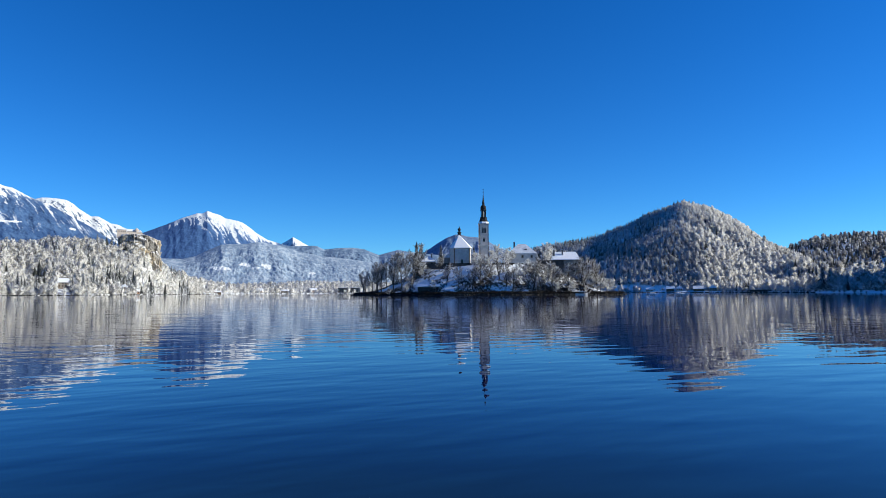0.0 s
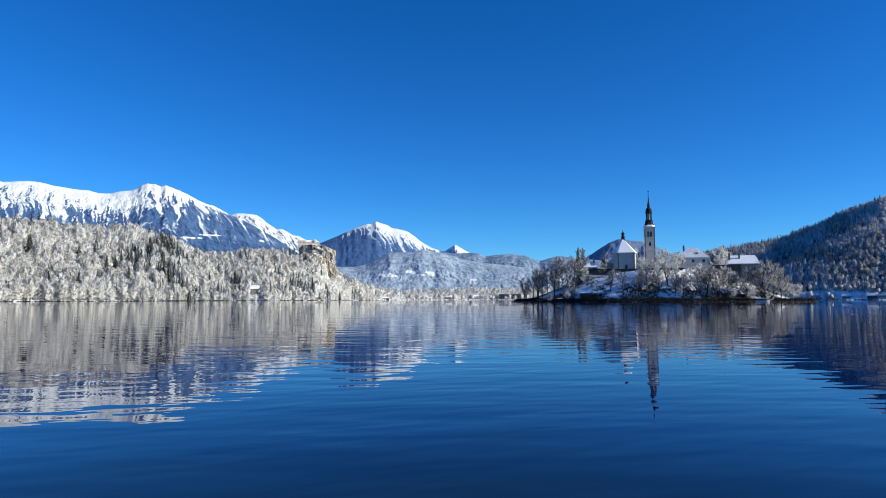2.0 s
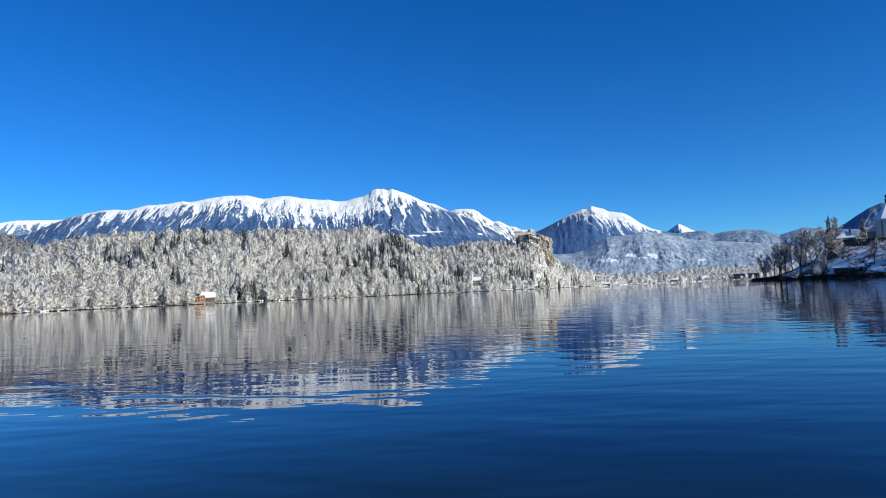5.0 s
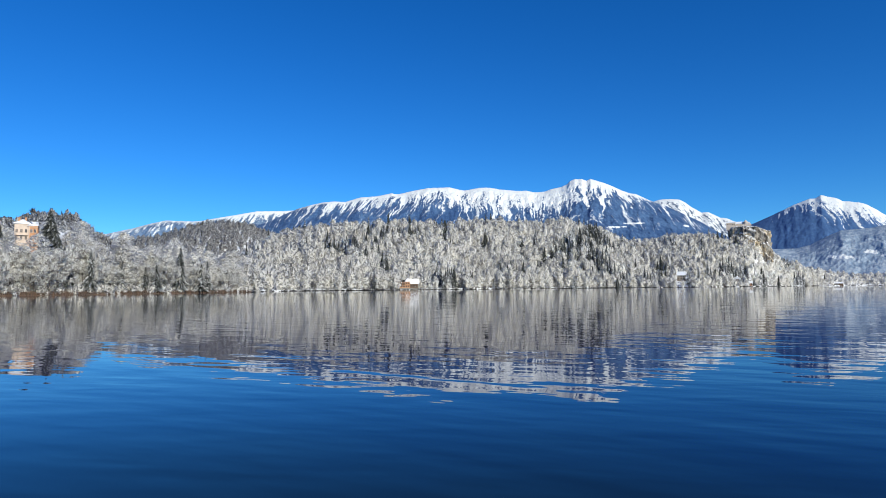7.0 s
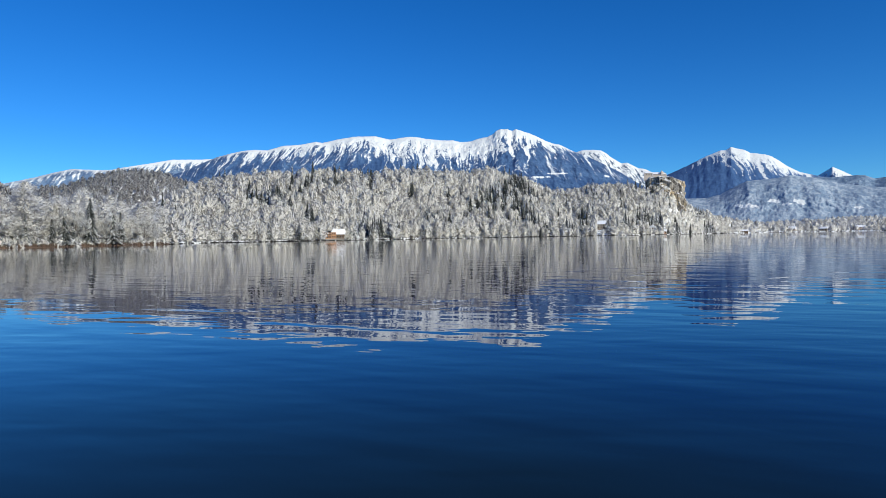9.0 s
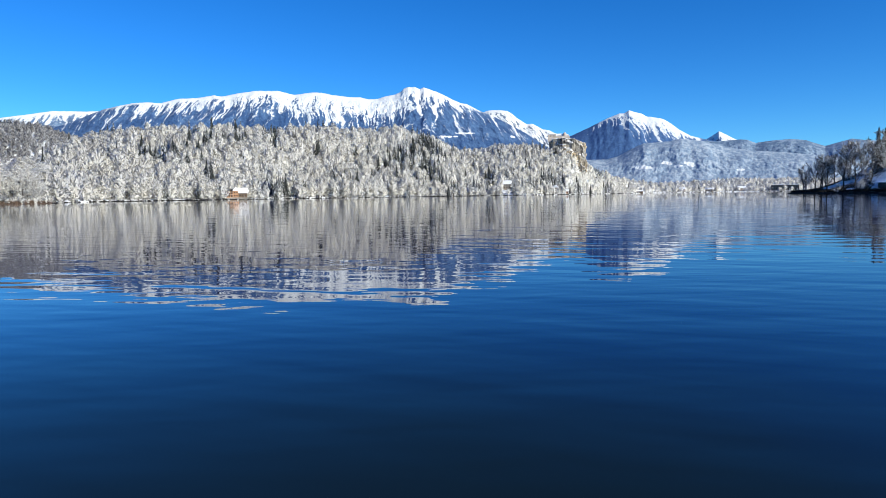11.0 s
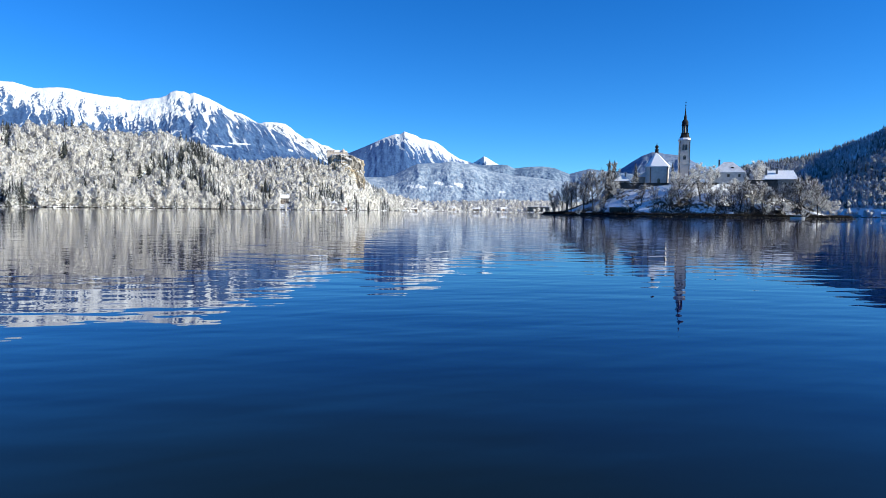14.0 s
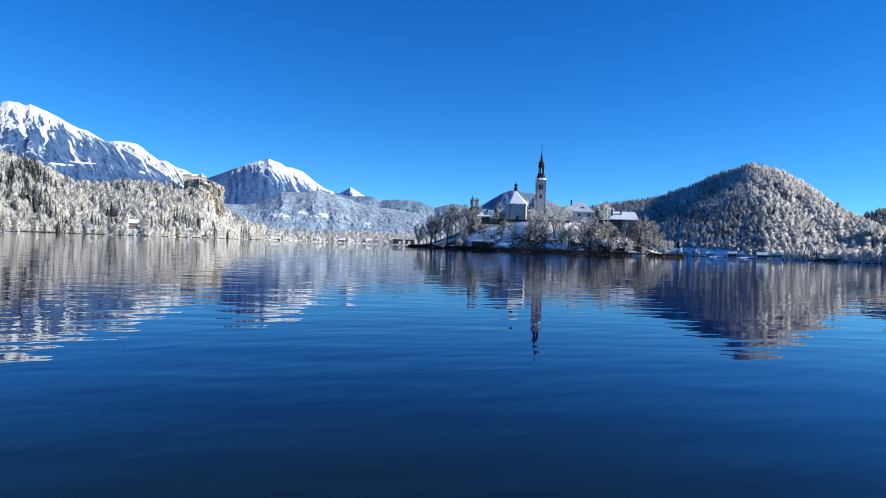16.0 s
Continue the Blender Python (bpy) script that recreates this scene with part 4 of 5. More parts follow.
def build_tower():
    x = isle_x(-3.62, 6)
    g = 17.0
    t = thing("bell_tower", x, 6, g, 6, label="tall white bell tower with a dark baroque spire", category="tower")
    t.scale = (0.88, 0.88, 1.0)
    top = 48.6 - g
    part("shaft", boxed(-3.6, 3.6, -3.6, 3.6, -2, top), M_TOWER, t, "limewashed stone shaft")
    for sx in (-1, 1):
        for sy in (-1, 1):
            bm = bmesh.new()
            z, k = 0.0, 0
            while z < top - 0.6:
                w = 0.75 if k % 2 else 0.5
                cx, cy = sx * (3.64 - w / 2), sy * (3.64 - w / 2)
                box(bm, cx - w / 2, cx + w / 2, cy - w / 2, cy + w / 2, z, z + 0.82)
                z, k = z + 0.86, k + 1
            part("quoin", bm, M_QUOIN, t, "brown stone corner quoins")
    for z in (top - 15.2, top - 0.1):
        bm = boxed(-3.9, 3.9, -3.9, 3.9, z, z + 0.35)
        box(bm, -4.1, 4.1, -4.1, 4.1, z + 0.35, z + 0.7)
        part("cornice", bm, M_LIME, t)
    for z, w, h in ((44.2 - g, 1.35, 3.0), (37.6 - g, 1.7, 1.9)):
        for face, px, py in (("y", 0, -3.62), ("x", 3.62, 0), ("-x", -3.62, 0)):
            for o in ((-0.95, 0.95) if h > 2 else (0,)):
                window(t, px + (o if face == "y" else 0), py + (0 if face == "y" else o), z, w, h, face, True, M_STONE)
    bm = lathe([(4.6, top + 0.66), (4.4, top + 1.10), (3.5, top + 2.42), (2.9, top + 3.74), (2.7, top + 4.62), (3.0, top + 4.73), (3.0, top + 5.06), (2.3, top + 5.17)], 8, radians(22.5))
    part("helm", bm, M_DARK, t, "dark bell-shaped copper helm")
    snow = lathe([(4.62, top + 0.68), (4.45, top + 1.16), (3.9, top + 1.93), (3.7, top + 1.87), (4.0, top + 1.10)], 8, radians(22.5))
    part("snow_cap", snow, M_SNOW, t, "snow lying on the helm's eaves")
    lan = bmesh.new()
    for k in range(8):
        a = radians(22.5 + 45 * k)
        cx, cy = 1.85 * math.cos(a), 1.85 * math.sin(a)
        box(lan, cx - 0.30, cx + 0.30, cy - 0.30, cy + 0.30, top + 5.06, top + 10.12)
    part("lantern", lan, M_DARK, t)
    part("lantern_core", lathe([(1.2, top + 5.06), (1.2, top + 10.12)], 8), M_LIME, t)
    part("onion", lathe([(2.6, top + 10.01), (2.6, top + 10.34), (2.1, top + 10.78), (2.35, top + 11.66), (2.0, top + 12.76), (1.2, top + 13.64), (0.85, top + 14.52)], 12), M_DARK, t)
    part("needle", lathe([(0.85, top + 14.41), (1.05, top + 14.96), (0.6, top + 16.94), (0.32, top + 19.80), (0.12, top + 22.44)], 8), M_DARK, t)
    bm = lathe([(0.05, top + 22.33), (0.4, top + 22.66), (0.4, top + 22.99), (0.05, top + 23.32)], 8)
    box(bm, -0.09, 0.09, -0.09, 0.09, top + 22.99, top + 25.52)
    box(bm, -0.65, 0.65, -0.08, 0.08, top + 24.42, top + 24.64)
    part("cross", bm, M_DARK, t)


def build_chapel():
    y0 = -10.0
    g = 18.0
    x = isle_x(-1.46, y0 + 8)
    c = thing("church", x, y0 + 8, g, 3, label="white church with a steep snow-covered hipped roof", category="church")
    plan = [(-3.4, -8.0), (6.6, -8.0), (7.8, -5.5), (7.8, 24), (-6.4, 24), (-6.4, -4.0)]
    ev, rz = 31.8 - g, 41.4 - g
    bm = bmesh.new()
    lo, hi = [bm.verts.new((*p, -1.5)) for p in plan], [bm.verts.new((*p, ev)) for p in plan]
    for k in range(6):
        bm.faces.new((lo[k], lo[(k + 1) % 6], hi[(k + 1) % 6], hi[k]))
    bm.faces.new(hi)
    bm.faces.new(lo[::-1])
    part("wall", bm, M_LIME, c, "pale plastered apse wall")
    bm = bmesh.new()
    ed = [bm.verts.new((px * 1.08, py * 1.05 - 0.2, ev - 0.1)) for px, py in plan]
    dn = [bm.verts.new((px * 1.08, py * 1.05 - 0.2, ev - 0.5)) for px, py in plan]
    a, b = bm.verts.new((-0.3, -0.5, rz)), bm.verts.new((-0.3, 22, rz))
    for k, t in enumerate(((ed[0], ed[1], a), (ed[1], ed[2], a), (ed[2], ed[3], b, a), (ed[3], ed[4], b), (ed[4], ed[5], a, b), (ed[5], ed[0], a))):
        bm.faces.new(t)
    for k in range(6):
        bm.faces.new((dn[k], dn[(k + 1) % 6], ed[(k + 1) % 6], ed[k]))
    bm.faces.new(dn[::-1])
    part("roof", bm, M_ROOFSNOW, c, "steep roof under patchy snow")
    part("turret", lathe([(1.15, rz - 1.4), (1.05, rz + 0.9), (1.4, rz + 1.0), (1.45, rz + 1.3), (0.65, rz + 1.9), (0.6, rz + 2.3), (1.15, rz + 2.9), (1.0, rz + 3.6), (0.32, rz + 4.3), (0.10, rz + 5.6)], 8), M_DARK, c, "dark onion roof turret")
    window(c, 1.6, -8.03, 4.3, 1.4, 2.2, "y", True, M_STONE)
    for px in (-3.4, 6.6):
        part("corner_strip", boxed(px - 0.32, px + 0.32, -8.2, -7.9, -1.5, ev - 0.6), M_QUOIN, c, "brown corner strip")
    part("plinth", boxed(-3.5, 6.7, -8.15, -7.85, -1.5, 0.5), M_STONE, c)
    # annex added for the nave's left part, its shade put into grey render
    part("nave_annex", boxed(-10.8, -6.3, -1.5, 9, -1.5, 7.6), M_OLD, c, "low annex, grey for the nave's shaded left part")
    bm = bmesh.new()
    for p in (-2.0, 9.5):
        bm.verts.new((-11.3, p, 7.4)), bm.verts.new((-6.2, p, 11.0)), bm.verts.new((-6.2, p, 7.4))
    bm.verts.ensure_lookup_table()
    for q in ((0, 1, 4, 3), (0, 2, 1), (3, 4, 5), (0, 3, 5, 2)):
        bm.faces.new([bm.verts[k] for k in q])
    part("lean_to_roof", bm, M_ROOFSHADE, c, "snowy lean-to roof")
    for yy in (2, 9, 16):
        window(c, 7.83, yy, 7, 1.2, 3.4, "x", True, M_STONE)
        window(c, -6.43, yy, 7, 1.2, 3.4, "-x", True, M_STONE)


def house(name, az, y, z, w, d, wall_h, roof_h, label, wall_mat, along="x", hip=None, turn=0.0, windows=3, rows=1, chimneys=((0.3, 0.0),), roof_mat=None, parent_matrix=None):
    ob = new(name)
    ob.matrix_world = (ISLE @ pose(isle_x(az, y), y, z, 0, 0, turn)) if parent_matrix is None else parent_matrix
    tagged(ob, label, "house")
    part("wall", boxed(-w / 2, w / 2, -d / 2, d / 2, -2.5, wall_h), wall_mat, ob)
    if hip == 0:
        bm = bmesh.new()
        ends = (-w / 2 + 0.1, w / 2 - 0.1) if along == "x" else (-d / 2 + 0.1, d / 2 - 0.1)
        for e in ends:
            s = (d if along == "x" else w) / 2
            pts = [(e, -s, wall_h), (e, s, wall_h), (e, 0, wall_h + roof_h * 0.96)] if along == "x" else [(-s, e, wall_h), (s, e, wall_h), (0, e, wall_h + roof_h * 0.96)]
            bm.faces.new([bm.verts.new(p) for p in pts])
        part("gable", bm, wall_mat, ob)
    part("roof", hip_roof(-w / 2, w / 2, -d / 2, d / 2, wall_h + 0.05, wall_h + roof_h, hip, 0.7, along), roof_mat or M_SNOW, ob, "snow-covered roof")
    for cx, cy in chimneys:
        zz = wall_h + roof_h * 0.45
        ch = part("chimney", boxed(cx * w - 0.5, cx * w + 0.5, cy * d - 0.5, cy * d + 0.5, zz, wall_h + roof_h + 1.3), M_STONE, ob)
        part("cap", boxed(cx * w - 0.65, cx * w + 0.65, cy * d - 0.65, cy * d + 0.65, wall_h + roof_h + 1.3, wall_h + roof_h + 1.6), M_SNOW, ch)
    for r in range(rows):
        zz = wall_h * (r + 0.6) / rows if rows > 1 else wall_h * 0.62
        for k in range(windows):
            window(ob, -w / 2 + w * (k + 0.5) / windows, -d / 2 - 0.03, zz, 1.1, 1.5)
        for k in range(max(1, windows - 1)):
            yy = -d / 2 + d * (k + 0.5) / max(1, windows - 1)
            window(ob, w / 2 + 0.03, yy, zz, 1.1, 1.5, "x")
            window(ob, -w / 2 - 0.03, yy, zz, 1.1, 1.5, "-x")
    return ob


M_ROOFSNOW = snowy_ground("patchy_roof_snow", 0.28, 0.36, (0.09, 0.085, 0.08), (0.13, 0.12, 0.11))
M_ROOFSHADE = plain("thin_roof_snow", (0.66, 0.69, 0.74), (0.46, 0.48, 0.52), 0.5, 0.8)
build_tower()
build_chapel()
provost = house("provost_house", -7.0, -6, 17.0, 18, 13, 10.4, 6.6, "white island house under a snowy hipped roof", M_LIME, windows=3, rows=2, chimneys=((-0.28, 0.1),), roof_mat=M_ROOFSHADE)
part("dormer", boxed(1.5, 3.0, -4.6, -2.6, 12.3, 13.6), M_DARK, provost, "small dark roof dormer")
house("terrace_house", -10.75, -2, 15.0, 17, 11, 8.4, 5.4, "long low house with a snowy roof and dark chimneys", M_STONE, windows=4, rows=1, chimneys=((-0.46, -0.3), (-0.12, -0.2)), roof_mat=M_SNOW, hip=2.0)
house("sexton_house", 1.25, -8, 15.5, 8.5, 8, 7.0, 4.0, "small rendered house with a snowy roof among trees", M_OLD, windows=2, rows=2, chimneys=((0.2, 0.1),))


def terrace_wall(az0, az1, y, z0, z1, label):
    x0, x1 = isle_x(az0, y), isle_x(az1, y)
    t = thing("terrace_wall", (x0 + x1) / 2, y, z0, label=label, category="wall")
    w = abs(x1 - x0)
    part("masonry", boxed(-w / 2, w / 2, -0.5, 0.5, -1.2, z1 - z0), M_RUBBLE, t)
    part("coping", boxed(-w / 2 - 0.2, w / 2 + 0.2, -0.75, 0.75, z1 - z0, z1 - z0 + 0.35), M_DARK, t, "dark coping of the wall")
    return t


M_RUBBLE = plain("dark_damp_rubble", (0.055, 0.048, 0.042), (0.10, 0.09, 0.078), 0.9, 0.9, 0.6)
terrace_wall(2.0, -6.2, -22, 18.2, 20.3, "dark rubble terrace wall below the church")
terrace_wall(-8.4, -10.6, -17, 15.0, 22.0, "stone garden wall beside the white house")


def build_shed():
    y = -38
    x = isle_x(1.3, y)
    s = thing("boathouse", x, y, isle_height(x, y), label="low boathouse with a flat snowy roof", category="hut")
    part("wall", boxed(-6.5, 6.5, -2.5, 2.5, -2, 1.3), M_BARK, s, "dark boarded wall")
    part("roof", hip_roof(-6.5, 6.5, -2.5, 2.5, 1.3, 2.9, 0.0, 0.8), M_SNOW, s)
    for k in (-3.5, 0, 3.5):
        window(s, k, -2.53, 0.5, 1.1, 0.8)


def build_boat():
    y = -50.5
    b = thing("rowing_boat", isle_x(-12.1, y), y, 0.0, 4, label="white covered boat moored at the island bank", category="boat")
    bm, loops = bmesh.new(), []
    for k in range(9):
        u = k / 4 - 1
        w = 1.15 * (1 - abs(u) ** 2.6 * 0.85)
        loops.append([bm.verts.new((u * 3.6, s * w * q, z + 0.25 * u * u)) for s, q, z in ((-1, 1, 0.75), (-1, 0.8, 0.05), (0, 0.3, -0.3), (1, 0.8, 0.05), (1, 1, 0.75))])
    for p, q in zip(loops, loops[1:]):
        for k in range(4):
            bm.faces.new((p[k], q[k], q[k + 1], p[k + 1]))
        bm.faces.new((p[4], q[4], q[0], p[0]))
    bm.faces.new(loops[0])
    bm.faces.new(loops[-1][::-1])
    part("hull", bm, M_BOAT, b)
    part("cabin", boxed(-1.6, 1.5, -0.85, 0.85, 0.7, 1.9), M_GLASS, b, "dark cabin")
    part("canopy", boxed(-1.9, 1.8, -1.05, 1.05, 1.9, 2.1), M_SNOW, b, "snowy canopy")


build_shed()
build_boat()


# ---- single trees ----
def tube(bm, a, b, ra, rb, sides=4):
    d = (b - a).normalized()
    u = d.orthogonal().normalized()
    w = d.cross(u)
    lo = [bm.verts.new(a + (u * math.cos(6.2832 * k / sides) + w * math.sin(6.2832 * k / sides)) * ra) for k in range(sides)]
    hi = [bm.verts.new(b + (u * math.cos(6.2832 * k / sides) + w * math.sin(6.2832 * k / sides)) * rb) for k in range(sides)]
    for k in range(sides):
        bm.faces.new((lo[k], lo[(k + 1) % sides], hi[(k + 1) % sides], hi[k]))


def bare_tree(seed, height, spread, twigs, mat, label, thick=1.0, clear=0.30, fork=0.6):
    """A leafless tree: a leader with limbs all the way up, forking twice, and a crown of frosted twigs."""
    g = random.Random(seed)
    wood_bm = bmesh.new()
    ends = []

    def limb(p, d, length, rad, level):
        steps = 4 if level == 0 else 3
        for k in range(steps):
            d = (d + Vector((g.uniform(-1, 1), g.uniform(-1, 1), g.uniform(-0.2, 0.8))) * 0.15).normalized()
            q = p + d * length / steps
            tube(wood_bm, p, q, rad, rad * 0.78, 3)
            p, rad = q, rad * 0.78
            ends.append((p.copy(), d.copy()))
            if level < 2 and k > 0:
                for s in range(2 if level == 0 else 1):
                    out = Vector((g.uniform(-1, 1), g.uniform(-1, 1), g.uniform(-0.1, 0.9))).normalized()
                    limb(p, (d * 0.7 + out * fork).normalized(), length * g.uniform(0.35, 0.55), rad * 0.6, level + 1)

    leaders = g.choice((1, 1, 2))
    for w in range(leaders):
        p, d, rad = Vector((w * 0.5 - 0.25 * (leaders - 1), 0, -0.6)), Vector((g.uniform(-0.1, 0.1) + 0.2 * (w - 0.5) * (leaders - 1), g.uniform(-0.1, 0.1), 1)).normalized(), height * 0.017 * thick
        steps = 10
        for k in range(steps):
            u = (k + 1) / steps
            d = (d + Vector((g.uniform(-1, 1), g.uniform(-1, 1), 0.3)) * 0.08).normalized()
            q = p + d * height * 0.86 / steps
            tube(wood_bm, p, q, rad, rad * 0.87, 5)
            p, rad = q, rad * 0.87
            if u > clear:
                for s in range(2):
                    a = g.uniform(0, 6.28)
                    out = Vector((math.cos(a) * spread, math.sin(a) * spread, 1.0 - 0.55 * spread)).normalized()
                    limb(p, out, height * (0.40 - 0.24 * abs(u - 0.45)) * g.uniform(0.7, 1.1) * (1.15 - 0.6 * u), rad * 0.55, 0)
        ends.append((p.copy(), d.copy()))
    tree = new("bare_tree")
    tagged(tree, label, "tree", "bare trees of the lake shore")
    part("trunk", wood_bm, M_BARK, tree)
    g.shuffle(ends)
    v, f = [], []
    for k in range(twigs):
        p, d = ends[k % len(ends)]
        d2 = (d + Vector((g.gauss(0, 0.6), g.gauss(0, 0.6), g.gauss(0.0, 0.5)))).normalized()
        side = d2.cross(Vector((g.gauss(0, 1), g.gauss(0, 1), g.gauss(0, 1)))).normalized() * g.uniform(0.04, 0.13) * height / 15
        p = p - d * g.uniform(0, 1.2) * height / 15
        q = p + d2 * g.uniform(0.5, 1.4) * height / 15
        b = len(v)
        v += [tuple(p - side), tuple(p + side), tuple(q + side * 0.9), tuple(q - side * 0.2)]
        f += [(b, b + 1, b + 2, b + 3)]
    crown = from_arrays("crown", v, f, mat)
    crown.parent = tree
    return tree


def spruce_tree(seed, height, width, mat, label):
    v, f, nm, more = conifer_template(19, 12, seed, height, width)
    tree = new("spruce")
    tagged(tree, label, "tree", "spruces of the lake shore")
    bm = bmesh.new()
    tube(bm, Vector((0, 0, -0.6)), Vector((0, 0, height * 0.9)), height * 0.014, 0.04, 6)
    part("trunk", bm, M_BARK, tree)
    crown = from_arrays("crown", v, f, mat)
    crown.data.attributes.new("frost", "FLOAT", "POINT").data.foreach_set("value", (more + 0.55).astype(np.float32))
    crown.data.attributes.new("custom_normal", "FLOAT_VECTOR", "POINT").data.foreach_set("vector", nm.astype(np.float32).ravel())
    crown.parent = tree
    return tree


ISLE_KINDS = [bare_tree(300 + k, 15, 0.50 + 0.12 * (k % 3), 800, M_FROST_DULL, "dark bare tree with thinly frosted twigs on the island", 1.3, 0.16, 0.42) for k in range(6)]
WHITE_KINDS = [bare_tree(400 + k, 15, 1.05, 2000, M_FROST, "broad tree white with thick hoar frost", 1.0, 0.12, 0.8) for k in range(5)]
PINE = spruce_tree(501, 17, 7.0, M_NEEDLES, "tall ragged conifer dusted with snow")
DARK_SPRUCE = spruce_tree(502, 20, 8.0, M_NEEDLES_DARK, "dark green spruce with little snow")
used = set()


def grow_at(kind, m, size):
    """The first tree of a kind is set down itself, the next ones are copies."""
    m = m @ Matrix.Diagonal((size, size, size * rng.uniform(0.92, 1.1), 1))
    loc, rot, sca = m.decompose()
    if kind.name not in used:
        used.add(kind.name)
        kind.matrix_world = m
        return kind
    c = copy_thing(kind, Matrix.LocRotScale(loc, rot, None))
    c.scale = sca
    return c


def isle_tree(az, y, height, kind):
    x = isle_x(az, y)
    grow_at(kind, ISLE @ pose(x, y, isle_height(x, y), 0, 0, rng.uniform(0, 360)), height / (17 if kind == PINE else 15))


# azimuth, metres behind the island's middle, height
for az, y, h in ((7.0, -8, 14), (6.3, -14, 18), (5.9, -18, 20), (5.5, -22, 19), (5.0, -10, 17), (4.4, -26, 22), (4.1, -14, 20), (3.7, -30, 19), (3.3, -20, 20), (2.6, -26, 21),
                 (2.2, -12, 20), (0.3, -24, 9), (-0.3, -38, 13), (-1.4, -42, 13), (-2.6, -44, 14), (-3.3, -40, 15), (-4.2, -43, 14), (-5.6, -42, 15), (-6.2, -44, 14), (-7.6, -44, 17), (-8.0, -40, 17),
                 (-8.6, -44, 16), (-9.0, -42, 17), (-9.6, -40, 16), (-10.4, -38, 15), (-11.0, -36, 16), (-12.0, -36, 21), (-12.3, -34, 22), (-13.4, -30, 18), (6.9, 10, 12), (5.6, 14, 15), (4.4, 18, 16), (-13.0, 0, 17), (2.9, -40, 11), (-5.0, -36, 13)):
    isle_tree(az, y, h, ISLE_KINDS[rng.integers(6)])
for az, y, h in ((1.7, -26, 11), (-2.9, -30, 13), (-4.4, -26, 12), (-4.9, -20, 13), (-5.4, -30, 14), (-3.9, -34, 13), (-5.9, -16, 12), (-9.0, 8, 17), (-9.5, 12, 16), (-9.3, -30, 13), (-10.0, -32, 12), (-13.7, -22, 12), (-14.2, -24, 10),
                 (-14.7, -14, 8), (-11.2, -42, 8), (0.9, -42, 7), (4.8, -40, 6), (-6.8, -36, 12), (-7.3, -32, 12), (-12.9, -26, 14), (-0.2, 26, 15), (-12.6, -40, 6), (-8.3, -30, 9), (-6.0, -40, 8), (3.4, -42, 6), (-9.9, -44, 7)):
    isle_tree(az, y, h, WHITE_KINDS[rng.integers(5)])
for az, y, h in ((2.35, -18, 20), (1.95, -6, 19), (0.2, -14, 13), (-2.75, -14, 12)):
    isle_tree(az, y, h, PINE)


# ---- the lake's shores ----
def on_land(az, off, turn=0.0, sink=0.0):
    """A pose on the ground, off metres behind the shore, its -y towards the lake."""
    (rs,) = table(SHORE, az)
    x, y = polar(az, rs + off)
    return pose(x, y, land_height(az, rs + off) - sink, 0, 0, az + turn)


# trees of the near headland, one by one along its bank
for k in range(44):
    az = 87.5 - k * 0.44 + rng.uniform(-0.15, 0.15)
    kind = WHITE_KINDS[rng.integers(5)]
    grow_at(kind, on_land(az, rng.uniform(2, 16)) @ pose(0, 0, 0, 0, 0, rng.uniform(0, 360)), rng.uniform(0.75, 1.55) * (1.0 if az > 70 else 0.65))
HEAD_SPRUCE = [spruce_tree(511, 20, 10.5, M_NEEDLES, "snow-dusted spruce on the headland's bank"), spruce_tree(512, 20, 9.0, M_NEEDLES, "snow-dusted slender spruce on the headland's bank")]
for az, off, h in ((79.5, 3, 20), (74.8, 2, 18), (74.3, 3, 15), (73.0, 2, 25), (71.5, 2, 20), (70.9, 3, 18), (84.2, 14, 20), (81.0, 10, 18), (77.3, 6, 15), (85.4, 60, 22), (75.6, 6, 15)):
    grow_at(HEAD_SPRUCE[rng.integers(2)], on_land(az, off) @ pose(0, 0, 0, 0, 0, rng.uniform(0, 360)), h / 21)
VILLA_SPRUCE = spruce_tree(505, 20, 11.5, M_NEEDLES_WOOD, "broad old spruce with snow-bent boughs beside the villa")
for az, off, h in ((82.3, 62, 27.5), (82.0, 56, 23), (81.7, 48, 20), (81.3, 30, 17)):
    grow_at(VILLA_SPRUCE, on_land(az, off), h / 20)
grow_at(ISLE_KINDS[2], on_land(78.3, 70), 24 / 15)
# frosted trees half hiding the chalet
for az, off, h in ((55.3, 3, 10), (55.0, 1.5, 6), (52.95, 2, 8), (52.7, 5, 11), (53.3, 1.5, 5)):
    grow_at(WHITE_KINDS[rng.integers(5)], on_land(az, off) @ pose(0, 0, 0, 0, 0, rng.uniform(0, 360)), h / 15)
# dark spruces standing along the castle hill's shore
SHORE_SPRUCE = spruce_tree(503, 20, 7.0, M_NEEDLES, "slender shore spruce with snow on its boughs")
for az, off, h in ((50.4, 4, 25), (48.8, 3, 26), (48.2, 8, 19), (45.6, 7, 23), (42.8, 14, 21), (37.9, 12, 22), (36.9, 6, 24), (33.0, 16, 20), (29.9, 24, 24), (29.2, 16, 26), (27.6, 20, 21), (59.3, 6, 23), (62.7, 12, 22), (24.2, 10, 15), (20.2, 24, 18), (14.6, 24, 17), (33.45, 38, 31), (33.2, 30, 24), (32.25, 18, 23), (28.5, 26, 29), (28.25, 22, 24), (27.15, 30, 27), (36.3, 62, 30), (35.9, 50, 27), (36.7, 44, 26), (34.9, 12, 24)):
    grow_at(DARK_SPRUCE if h > 22 else SHORE_SPRUCE, on_land(az, off), h / 20)
for az, off, h in ((-30.5, 22, 33), (-30.1, 26, 27), (-30.95, 28, 25)):
    grow_at(DARK_SPRUCE, on_land(az, off), h / 20)


